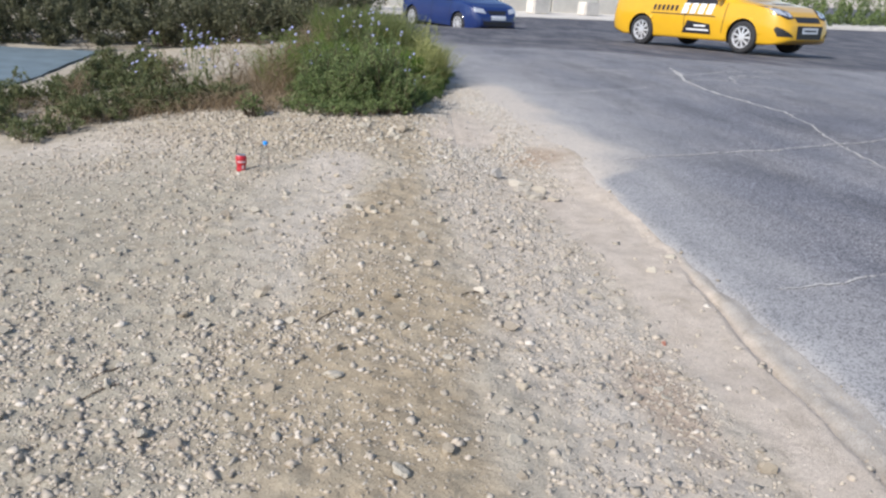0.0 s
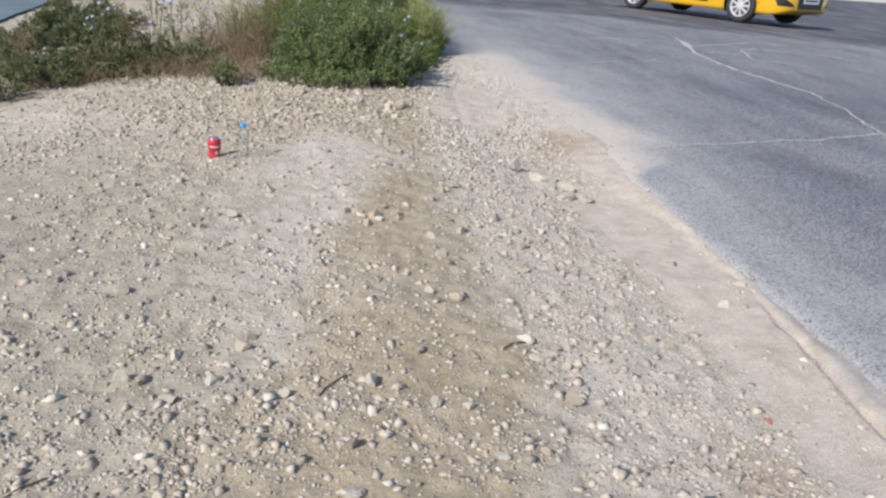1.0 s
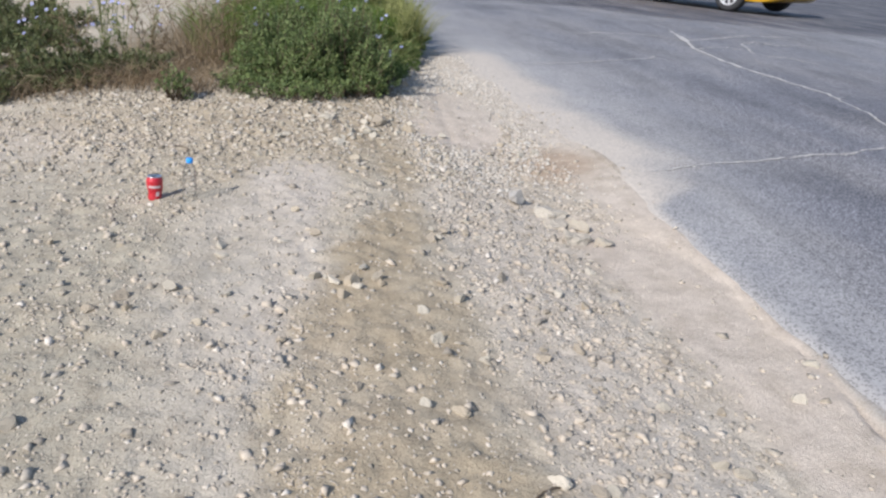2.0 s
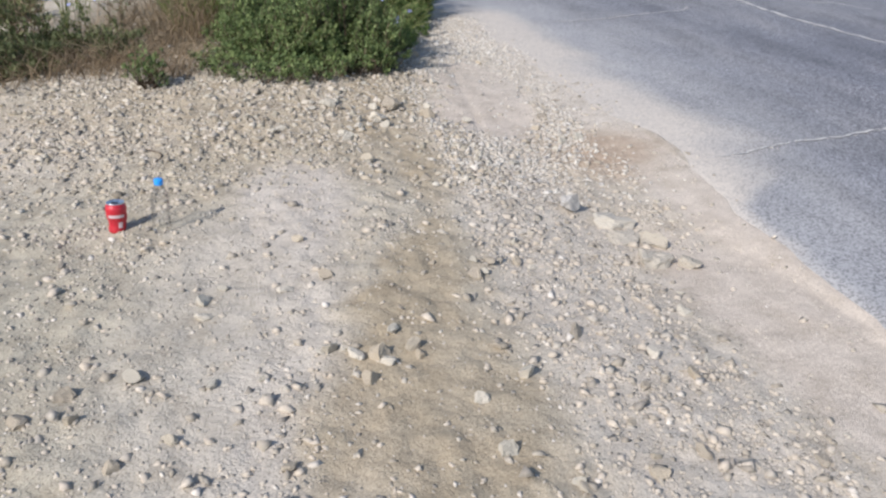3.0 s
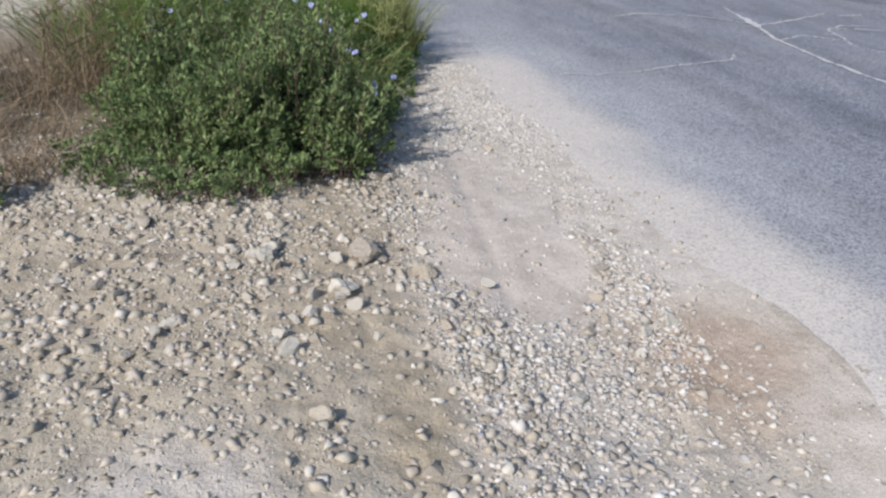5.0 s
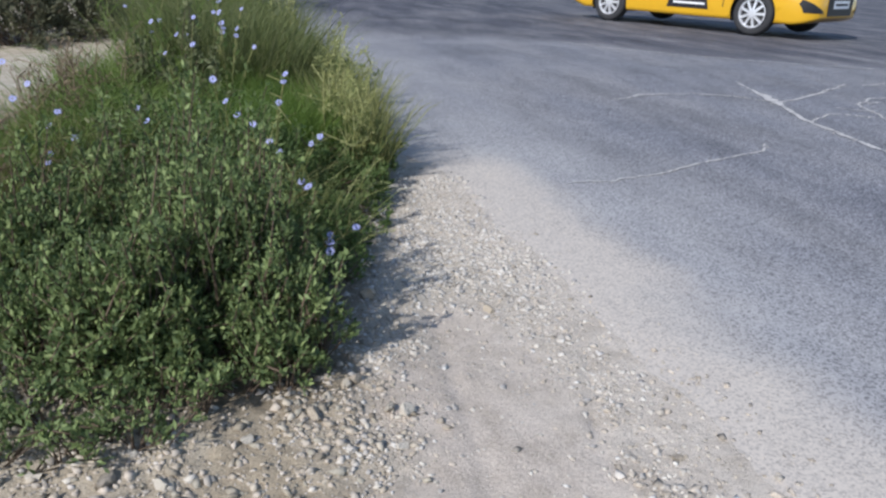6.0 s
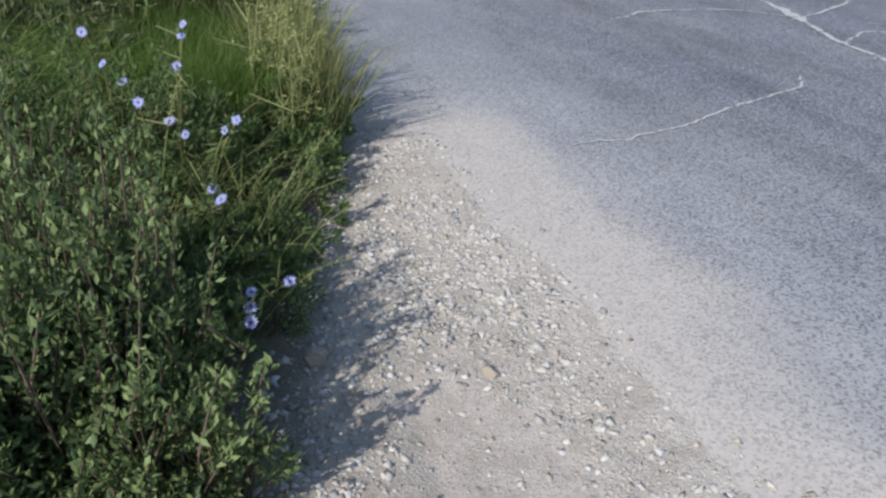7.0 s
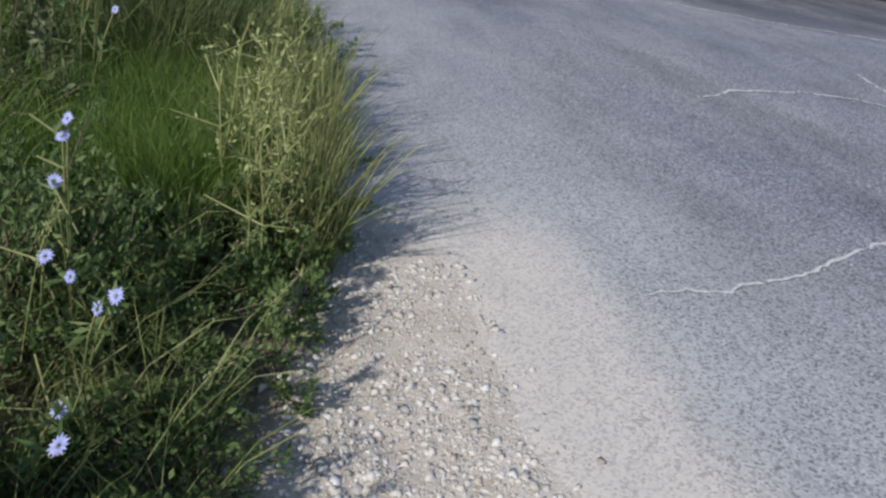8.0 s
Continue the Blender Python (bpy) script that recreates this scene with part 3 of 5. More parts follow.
HEAPED = [(0.23, 5.84), (-0.12, 5.77), (0.33, 5.61), (0.56, 5.16), (1.23, 5.35), (1.38, 5.19), (0.10, 5.89), (-0.12, 1.91), (-0.18, 2.64), (0.06, 2.12), (0.05, 1.97),
          (-0.56, 1.97), (-0.44, 2.45), (-0.42, 1.68), (-0.33, 1.67), (-0.26, 2.42), (0.59, 1.92), (0.50, 1.62), (0.92, 1.91), (0.76, 1.63), (-0.78, 3.06)]
for i, (x, y) in enumerate(CLODS + HEAPED):
    stone(x, y, 0.042 + 0.022 * ((i * 7) % 5) / 4, i + 3, turn=2.1 * i, flat=1.25)
count = 0
r2 = np.random.default_rng(21)
while count < 180:
    x, y = r2.uniform(-1.6, 1.55), r2.uniform(1.2, 7.6)
    if r2.random() * 1.8 < (0.15 if (y > 5.9 and x > 0.75) else 1.0) * float(density(np.array(x), np.array(y))):
        stone(x, y, 0.03 + 0.035 * r2.random() ** 2, count, turn=r2.uniform(0, 6), flat=r2.uniform(0.8, 1.2))
        count += 1

# knots of larger broken stones on the dirt before the shrub: x, y, spread, number
r3 = np.random.default_rng(33)
for cx, cy, wide, many in [(0.60, 5.60, 0.07, 9), (0.30, 5.55, 0.10, 9), (0.71, 5.47, 0.07, 7), (0.50, 5.37, 0.06, 6), (0.62, 3.96, 0.05, 6), (0.45, 5.25, 0.12, 8), (-0.15, 5.60, 0.2, 9), (0.70, 6.05, 0.12, 9), (0.15, 5.25, 0.2, 9), (1.20, 5.20, 0.10, 6), (0.20, 3.57, 0.10, 7), (-0.10, 5.95, 0.15, 7)]:
    for k in range(many):
        stone(cx + r3.normal(0, wide), cy + r3.normal(0, wide * 0.8), 0.022 + 0.035 * r3.random(), int(r3.integers(0, 12)), r3.uniform(0, 6), r3.uniform(0.9, 1.3), lift=0.14)

def rough_rock(seed):
    """A broken rock with knobbly faces."""
    r = np.random.default_rng(seed)
    v, f = ico(4)
    for _ in range(13):
        d = r.normal(size=3)
        d /= np.linalg.norm(d)
        v = v - np.clip(v @ d - (0.42 + 0.4 * r.random()), 0, None)[:, None] * d
    for k in range(26):
        w = r.normal(size=3) * (3 + 0.8 * k)
        v = v * (1 + (0.11 / (3 + 0.8 * k) * 1.6) * np.sin(v @ w + r.uniform(0, 6)))[:, None]
    v = v + 0.006 * r.normal(size=v.shape)
    v = v / np.abs(v).max() * np.array([1.0, 0.65 + 0.3 * r.random(), 0.5 + 0.3 * r.random()]) * 0.5
    me = bpy.data.meshes.new("rock")
    me.from_pydata([tuple(p) for p in v], [], [tuple(int(j) for j in q) for q in f])
    me.materials.append(ROCK)
    return me


ROCKS = [("rock", 1.055, 4.43, 0.092, 1, 1.2, 1.75, "grey angular rock lying on the gravel"), ("rock", 1.17, 4.33, 0.17, 3, 2.75, 0.62, "flat dusty buff rock half sunk in sand"),
         ("rock", 1.155, 4.20, 0.13, 5, 0.3, 0.5, "flat greyish rock sunk in the gravel"), ("rock", 1.245, 4.175, 0.125, 7, 2.35, 0.72, "buff rock with a sharp broken edge"),
         ("rock", 1.17, 4.03, 0.125, 2, 1.0, 0.8, "pale rounded rock dusted with sand"), ("rock", 1.29, 4.01, 0.075, 4, 0.4, 0.75, "small pinkish rock half buried in sand"),
         ("rock", 0.60, 5.60, 0.13, 6, 0.9, 1.15, "knobbly grey rock beside the dirt strip"), ("rock", 0.30, 5.55, 0.09, 8, 2.9, 1.1, "grey broken rock among chalky gravel"),
         ("rock", 0.50, 5.37, 0.08, 9, 0.2, 1.0, "lump of pale stone among gravel"), ("rock", 0.915, 6.65, 0.075, 1, 0.7, 1.2, "grey stone beside shaded weeds"), ("rock", 0.745, 5.48, 0.075, 10, 2.0, 1.1, "small grey rock among chalky gravel")]
for name, x, y, s, i, turn, flat, text in ROCKS:
    near_sand = x > 0.9 and y < 5
    upright = near_sand and i == 1
    rock = stone(x, y, s * (1.28 if near_sand else 1.25), i, turn, flat, name, None, 0.16 if upright else 0.02 if near_sand and s > 0.11 else 0.08)
    rock.data = rough_rock(500 + i)
    if near_sand:
        rock.data.materials[0] = GREYROCK if upright else DUSTED
    tagged(rock, text, "rock", "rocks on the verge")

brick = tagged(stone(1.18, 2.25, 0.03, 4, 0.5, 1.0, "brick_fragment", None), "small chip of red brick lying on sand", "brick")
brick.data = brick.data.copy()
brick.data.materials[0] = plain("red brick surface", (0.30, 0.13, 0.09), 0.9)


def stick(x0, y0, x1, y1, thick=0.0026, bend=0.01):
    """A dry twig lying on the ground."""
    pts = []
    for k in range(6):
        t = k / 5
        x, y = x0 + (x1 - x0) * t - (y1 - y0) * bend * 8 * math.sin(math.pi * t), y0 + (y1 - y0) * t + (x1 - x0) * bend * 8 * math.sin(math.pi * t)
        pts.append((x, y, float(ground_z(x, y)) + thick * 1.5))
    pts = np.array(pts)
    v, f = rods(pts[:-1], pts[1:], np.full(5, thick), np.full(5, thick * 0.8))
    return tagged(sheet("twig", v, f, TWIG), "dry brown twig lying on the gravel", "twig", "fallen twigs")


# cracks filled with pale sand: thin raised ribbons on the asphalt
CRACK = plain("sand in cracks", (0.50, 0.48, 0.45), 0.95, vary=0.35, scale=60)


def crack(points, width, name="crack"):
    """A ragged, broken line of sand along points on the road."""
    pts = [Vector(p) for p in points]
    r = random.Random(int(points[0][0] * 977))
    line, drift = [], 0.0
    for a, b in zip(pts, pts[1:]):
        n = max(2, int((b - a).length / 0.02))
        s = Vector((-(b - a).y, (b - a).x)).normalized()
        for k in range(n):
            drift = 0.93 * drift + r.uniform(-1, 1) * 0.008
            line.append(a.lerp(b, k / n) + s * (drift + r.uniform(-1, 1) * 0.004))
    line.append(pts[-1])
    verts, faces = [], []
    swell = 1.0
    for k, p in enumerate(line):
        d = (line[min(k + 1, len(line) - 1)] - line[max(k - 1, 0)]).normalized()
        swell = 0.8 * swell + 0.2 * r.uniform(0.3, 1.6)
        w = width * swell * r.uniform(0.55, 1.2) * (0.2 + 0.8 * math.sin(math.pi * (k + 0.6) / (len(line) + 0.2)) ** 0.5)
        s = Vector((-d.y, d.x)) * w / 2
        for q in (p - s, p + s):
            verts.append((q.x, q.y, float(road_z(q.x, q.y) + 0.006 * fbm(np.array(q.x), np.array(q.y), 9, 2)) + 0.004))
    for k in range(len(line) - 1):
        if r.random() > 0.10:
            faces.append((2 * k, 2 * k + 1, 2 * k + 3, 2 * k + 2))
    for p in line:
        for _ in range(2):
            if r.random() < 0.6:
                crumbs.append((p.x + r.gauss(0, width * 0.55), p.y + r.gauss(0, width * 0.55)))
    return sheet(name, verts, faces, CRACK, parent=road)


crumbs = []


crack([(4.53, 9.9), (4.36, 9.3), (4.16, 8.5), (4.10, 8.05), (4.08, 7.65), (4.17, 7.3), (4.22, 6.86), (4.23, 6.5)], 0.046)
crack([(4.23, 6.55), (4.15, 6.1), (3.92, 5.4), (3.72, 4.56)], 0.018)
crack([(3.18, 9.38), (3.46, 9.51), (3.88, 9.51), (4.12, 9.42), (4.32, 9.22)], 0.026)
crack([(4.44, 9.42), (4.38, 9.24), (4.30, 9.06)], 0.11)
crack([(1.85, 2.67), (2.12, 2.70), (2.4, 2.77), (2.9, 2.92)], 0.016)
crack([(4.27, 9.12), (4.5, 9.2), (4.92, 9.41), (5.5, 9.8)], 0.028)
crack([(2.05, 7.66), (2.27, 7.66), (2.51, 7.72), (2.98, 7.88), (3.34, 7.99), (3.42, 8.04), (3.5, 8.16)], 0.018)
crack([(1.80, 4.82), (2.1, 4.88), (2.66, 5.01), (3.31, 5.15), (3.87, 5.31), (4.41, 5.47), (5.2, 5.65)], 0.017)
crack([(4.16, 8.6), (4.45, 8.75), (4.66, 8.66), (4.75, 8.58)], 0.02)
crack([(4.7, 8.4), (4.9, 9.0), (5.2, 9.2), (5.58, 9.28)], 0.022)
crack([(4.72, 8.30), (4.86, 8.22), (4.99, 8.20)], 0.022)
crack([(4.97, 8.2), (5.0, 8.06), (5.08, 7.92)], 0.018)
crack([(5.0, 9.02), (5.3, 9.10), (5.6, 9.09)], 0.03)
crack([(5.60, 9.74), (5.80, 9.78), (5.97, 9.86)], 0.035)
crack([(4.66, 8.94), (4.78, 8.84), (4.89, 8.80)], 0.02)
crack([(4.2, 12.9), (4.5, 12.3), (4.95, 11.5), (5.6, 11.05), (6.4, 10.75), (7.6, 10.45)], 0.04)

cx, cy = np.array(crumbs).T
cv, cf = scatter(cx, cy, rng.uniform(0.004, 0.010, len(cx)), CHIPS, sink=0.25)
tagged(sheet("crack_grit", cv, cf, PALESTONE, parent=road), "pale grit in the cracks", kind="stuff")

# ---- plants ----
def leaf_cloud(base, way, length, width, up=None, fold=0.25):
    """Folded diamond leaves: arrays of their feet, ways, lengths and widths."""
    n = len(base)
    way = way / np.linalg.norm(way, axis=1, keepdims=True)
    side = np.cross(way, rng.normal(size=(n, 3)))
    side /= np.linalg.norm(side, axis=1, keepdims=True) + 1e-9
    up = np.cross(side, way)
    l, w = length[:, None], width[:, None]
    mid = base + way * l * 0.45
    v = np.stack([base, mid - side * w / 2 + up * w * fold, base + way * l, mid + side * w / 2 + up * w * fold], axis=1)
    f = np.array([[0, 1, 2], [0, 2, 3]])[None] + (np.arange(n) * 4)[:, None, None]
    return v.reshape(-1, 3), f.reshape(-1, 3)


def blades(base, tip, width):
    """Bent grass blades from feet to tips, three pieces each."""
    n = len(base)
    rise = tip - base
    across = np.cross(rise, rng.normal(size=(n, 3)))
    across /= np.linalg.norm(across, axis=1, keepdims=True) + 1e-9
    w = width[:, None]
    sag = np.array([0, 0, 1.0]) * np.linalg.norm(rise[:, :2], axis=1, keepdims=True) * 0.25
    m1, m2 = base + rise * 0.4 + sag, base + rise * 0.75 + sag * 0.8
    v = np.stack([base - across * w / 2, base + across * w / 2, m1 - across * w * 0.45, m1 + across * w * 0.45, m2 - across * w * 0.3, m2 + across * w * 0.3, tip], axis=1)
    f = np.array([[0, 1, 3], [0, 3, 2], [2, 3, 5], [2, 5, 4], [4, 5, 6]])[None] + (np.arange(n) * 7)[:, None, None]
    return v.reshape(-1, 3), f.reshape(-1, 3)


def rods(a, b, ra, rb):
    """Three-sided tapered twigs."""
    n = len(a)
    d = b - a
    d = d / (np.linalg.norm(d, axis=1, keepdims=True) + 1e-9)
    s = np.cross(d, np.array([0.3, 0.5, 0.8]))
    s /= np.linalg.norm(s, axis=1, keepdims=True) + 1e-9
    t = np.cross(d, s)
    ring = [(s * math.cos(q) + t * math.sin(q)) for q in (0, 2.094, 4.189)]
    v = np.stack([a + q * ra[:, None] for q in ring] + [b + q * rb[:, None] for q in ring], axis=1)
    f = np.array([[0, 1, 4], [0, 4, 3], [1, 2, 5], [1, 5, 4], [2, 0, 3], [2, 3, 5]])[None] + (np.arange(n) * 6)[:, None, None]
    return v.reshape(-1, 3), f.reshape(-1, 3)


stick(0.00, 2.33, 0.08, 2.43)
stick(-0.45, 5.10, -0.40, 4.93, 0.003, 0.04)
stick(-0.62, 1.90, -0.53, 1.98)
stick(-0.62, 2.03, -0.54, 2.09)
stick(0.52, 2.55, 0.60, 2.60, 0.003)


def shrub(name, lumps, leaves, size, mat, label, category="shrub", twigs=240, thin=0.0):
    """A leafy plant: lumps are (x, y, radius, height); twigs run from the root to each lump's skin and carry the leaves."""
    root = empty(name)
    tagged(root, label, category)
    a_all, b_all, lb, lw = [], [], [], []
    area = np.array([r * h for _, _, r, h in lumps])
    for (cx, cy, r, h), share in zip(lumps, area / area.sum()):
        n = max(12, int(twigs * share))
        g = float(ground_z(cx, cy))
        az, el = rng.uniform(0, 2 * np.pi, n), np.arcsin(rng.uniform(0.02, 1.0, n))
        reach = 1 + 0.24 * rng.normal(size=n)
        tip = np.stack([cx + r * np.cos(az) * np.cos(el) * reach, cy + r * np.sin(az) * np.cos(el) * reach, g + h * np.sin(el) * reach + 0.02], axis=1)
        foot = np.stack([cx + 0.35 * r * np.cos(az + rng.normal(0, 0.5, n)) * rng.random(n), cy + 0.35 * r * np.sin(az) * rng.random(n), np.full(n, g - 0.01)], axis=1)
        knee = foot * 0.4 + tip * 0.6 + np.stack([rng.normal(0, 0.03, n), rng.normal(0, 0.03, n), 0.05 * rng.random(n)], axis=1)
        a_all += [foot, knee]
        b_all += [knee, tip]
        m = max(2, int(leaves * share / n))
        for q in range(m):
            t = 1 - 0.48 * rng.random(n) ** 1.5
            at = np.where((t < 0.6)[:, None], foot + (knee - foot) * (t / 0.6)[:, None], knee + (tip - knee) * ((t - 0.6) / 0.4)[:, None])
            at = at + rng.normal(0, 0.014, (n, 3)) * (0.4 + r / 0.4)
            at[:, 2] = np.maximum(at[:, 2], g + 0.01)
            out = (tip - foot) / (np.linalg.norm(tip - foot, axis=1, keepdims=True) + 1e-6)
            lb.append(at)
            lw.append(out * 0.8 + rng.normal(0, 0.6, (n, 3)) + np.array([0, 0, 0.25]))
    a_all, b_all, lb, lw = map(np.concatenate, (a_all, b_all, lb, lw))
    n = len(a_all)
    v, f = rods(a_all, b_all, np.full(n, 0.0032), np.full(n, 0.0014))
    tagged(sheet("stem", v, f, TWIG, parent=root), kind="stuff")
    ln = size * rng.uniform(0.6, 1.35, len(lb))
    v, f = leaf_cloud(lb, lw, ln, ln * rng.uniform(0.32, 0.5, len(lb)))
    sheet("crown", v, f, mat, parent=root)
    return root


def lumpy(seed, spots):
    """Breaks wide lumps into knots of shoots of uneven size."""
    r, out = np.random.default_rng(seed), []
    for x, y, rad, h in spots:
        out.append((x, y, rad * 0.55, h * 0.58))
        for _ in range(max(3, int(rad * 13))):
            a, q = r.uniform(0, 6.28), rad * math.sqrt(r.random()) * 0.85
            s = r.uniform(0.07, 0.15)
            out.append((x + q * math.cos(a), y + q * math.sin(a), s, h * (1.12 - 0.55 * (q / rad) ** 2) * r.uniform(0.8, 1.1)))
    return out


shrub("shrub", lumpy(3, [(0.30, 6.31, 0.18, 0.36), (0.26, 6.22, 0.12, 0.31), (0.40, 6.42, 0.15, 0.41), (0.50, 6.47, 0.11, 0.43), (0.57, 6.54, 0.10, 0.43), (0.46, 6.62, 0.16, 0.45), (0.34, 6.58, 0.20, 0.42),
                   (0.14, 6.36, 0.16, 0.28), (0.02, 6.42, 0.14, 0.19), (0.10, 6.62, 0.22, 0.36), (0.25, 6.85, 0.22, 0.38), (0.42, 6.85, 0.15, 0.43), (-0.08, 6.60, 0.20, 0.26), (-0.12, 6.85, 0.25, 0.31), (0.22, 7.10, 0.25, 0.38)])
                   + [(0.63, 6.25, 0.11, 0.28), (0.71, 6.27, 0.08, 0.22), (0.57, 6.18, 0.07, 0.20), (0.61, 6.13, 0.06, 0.13), (0.62, 6.37, 0.08, 0.29), (0.39, 6.15, 0.07, 0.13), (0.05, 6.12, 0.10, 0.07), (0.20, 6.07, 0.09, 0.07), (-0.12, 6.18, 0.11, 0.08), (0.33, 6.08, 0.07, 0.07), (0.48, 6.27, 0.09, 0.09), (-0.25, 6.25, 0.09, 0.08), (0.50, 6.12, 0.06, 0.05), (-0.06, 6.06, 0.09, 0.07), (0.10, 6.02, 0.09, 0.06), (0.25, 6.00, 0.08, 0.06), (0.40, 6.04, 0.08, 0.07), (-0.2, 6.12, 0.08, 0.06), (0.16, 5.93, 0.08, 0.05), (0.28, 5.94, 0.07, 0.05), (0.02, 5.95, 0.08, 0.05)],
                   112000, 0.0195, LEAF, "dense low grey-green leafy shrub on the gravel verge", twigs=2800)
shrub("weed", lumpy(8, [(-2.65, 6.5, 0.35, 0.21), (-2.3, 7.1, 0.35, 0.21), (-2.75, 7.2, 0.4, 0.25), (-2.0, 7.2, 0.3, 0.19), (-1.6, 7.3, 0.3, 0.17), (-2.9, 6.9, 0.3, 0.20)]), 14000, 0.028, DUSTY, "low dusty olive weeds beside the lot", "weed", twigs=400)
shrub("weed", lumpy(9, [(0.10, 7.9, 0.28, 0.36), (0.22, 8.4, 0.28, 0.42), (0.30, 8.8, 0.25, 0.44), (0.40, 9.1, 0.25, 0.45), (0.35, 9.6, 0.30, 0.5)]), 22000, 0.028, DUSTY, "grey-green weeds mixed with grass behind the shrub", "weed", twigs=500)
shrub("weed", [(-0.53, 6.0, 0.075, 0.13), (-0.48, 5.98, 0.05, 0.10)], 480, 0.024, LEAF, "small grey-green weed growing alone in the gravel", "weed", twigs=60)
shrub("weed", lumpy(5, [(-2.05, 5.75, 0.30, 0.20), (-1.65, 6.15, 0.28, 0.19), (-2.4, 6.1, 0.4, 0.26), (-1.9, 6.6, 0.3, 0.24), (-1.5, 6.4, 0.3, 0.17)]), 11000, 0.026, DUSTY, "low green weeds at the edge of the gravel", "weed", twigs=300)
shrub("weed", lumpy(6, [(-1.25, 6.45, 0.24, 0.20), (-1.4, 6.8, 0.3, 0.26), (-1.0, 6.75, 0.22, 0.18), (-0.8, 6.7, 0.15, 0.16)]), 8000, 0.026, DUSTY, "low leafy weeds mixed with dry stalks", "weed", twigs=300)
shrub("weed", [(0.60, 6.74, 0.15, 0.08), (0.74, 6.84, 0.13, 0.07), (0.62, 6.93, 0.17, 0.10), (0.80, 7.0, 0.13, 0.08), (0.68, 6.60, 0.09, 0.05), (0.90, 7.14, 0.11, 0.10), (0.46, 6.75, 0.15, 0.10), (0.44, 6.50, 0.10, 0.08), (0.85, 6.80, 0.09, 0.05), (0.90, 6.97, 0.09, 0.06), (0.62, 7.14, 0.15, 0.12), (0.76, 7.20, 0.13, 0.10), (0.90, 7.28, 0.10, 0.09), (0.52, 7.02, 0.14, 0.13)], 13000, 0.019, WEED, "low leafy weeds in the shade of the shrub", "weed", twigs=300)
shrub("weed", [(0.95, 7.80, 0.18, 0.20), (0.72, 7.65, 0.28, 0.24), (0.42, 7.55, 0.35, 0.40), (0.60, 7.85, 0.2, 0.24), (0.85, 7.7, 0.14, 0.2), (1.02, 8.15, 0.17, 0.22), (0.85, 7.45, 0.16, 0.10), (1.08, 7.66, 0.14, 0.17), (1.12, 7.86, 0.14, 0.22), (1.04, 7.42, 0.11, 0.09), (1.17, 8.05, 0.14, 0.22), (1.20, 8.5, 0.15, 0.22), (1.22, 8.95, 0.16, 0.24), (1.25, 9.4, 0.18, 0.26), (1.22, 9.9, 0.2, 0.28)], 42000, 0.020, WEED, "leafy green weeds at the edge of the road", "weed", twigs=500)


def tufts(name, spots, count, height, spread, width, mat, label, category="grass"):
    """Grass: count blades about each spot (x, y, radius)."""
    bs, ts = [], []
    for x, y, r in spots:
        a, q = rng.uniform(0, 2 * np.pi, count), r * np.sqrt(rng.random(count))
        bx, by = x + q * np.cos(a), y + q * np.sin(a)
        b = np.stack([bx, by, ground_z(bx, by) - 0.005], axis=1)
        h = height * rng.uniform(0.45, 1.1, count)
        t = b + np.stack([rng.normal(0, spread, count) * h, rng.normal(0, spread, count) * h, h], axis=1)
        bs.append(b)
        ts.append(t)
    b, t = np.concatenate(bs), np.concatenate(ts)
    v, f = blades(b, t, width * rng.uniform(0.6, 1.4, len(b)))
    return tagged(sheet(name, v, f, mat), label, category, kind="stuff")


SEEDY = leaf_material("thin pale grass", [(0.0, (0.13, 0.16, 0.05)), (0.6, (0.27, 0.29, 0.10)), (1.0, (0.45, 0.41, 0.20))], 0.35)
OLIVE = leaf_material("olive tall grass", [(0.0, (0.06, 0.085, 0.025)), (0.6, (0.15, 0.18, 0.06)), (1.0, (0.30, 0.28, 0.13))], 0.35)
MEADOW = leaf_material("olive wild grass", [(0.0, (0.075, 0.125, 0.025)), (0.6, (0.17, 0.25, 0.055)), (1.0, (0.35, 0.37, 0.13))], 0.4)
tufts("fresh_grass", [(0.70, 8.2, 0.22), (0.84, 8.45, 0.21), (0.62, 8.6, 0.26), (0.84, 8.05, 0.16), (0.78, 8.85, 0.24), (0.45, 8.3, 0.25)], 2600, 0.31, 0.30, 0.0027, GRASS, "bright green fresh grass behind the shrub")
field = [(float(x), float(y), 0.30) for x, y in zip(rng.uniform(-0.1, 0.72, 18), rng.uniform(7.5, 9.2, 18)) if not (x > 0.22 and y < 8.9)] + [(-0.3, 7.5, 0.25)]
back = [(float(x), float(y), 0.32) for x, y in zip(rng.uniform(0.25, 0.95, 20), rng.uniform(9.0, 11.8, 20))]
tufts("thin_grass", [(float(x), float(y), 0.12) for x, y in zip(rng.uniform(0.3, 0.88, 44), rng.uniform(6.95, 8.0, 44))], 22, 0.24, 0.55, 0.0024, SEEDY, "thin grass stalks growing through the weeds")
tufts("wild_grass", field, 700, 0.36, 0.5, 0.0032, MEADOW, "tangled wild grass on the verge")
tufts("tall_grass", back, 1000, 0.56, 0.34, 0.004, OLIVE, "tall olive grass at the back of the verge")
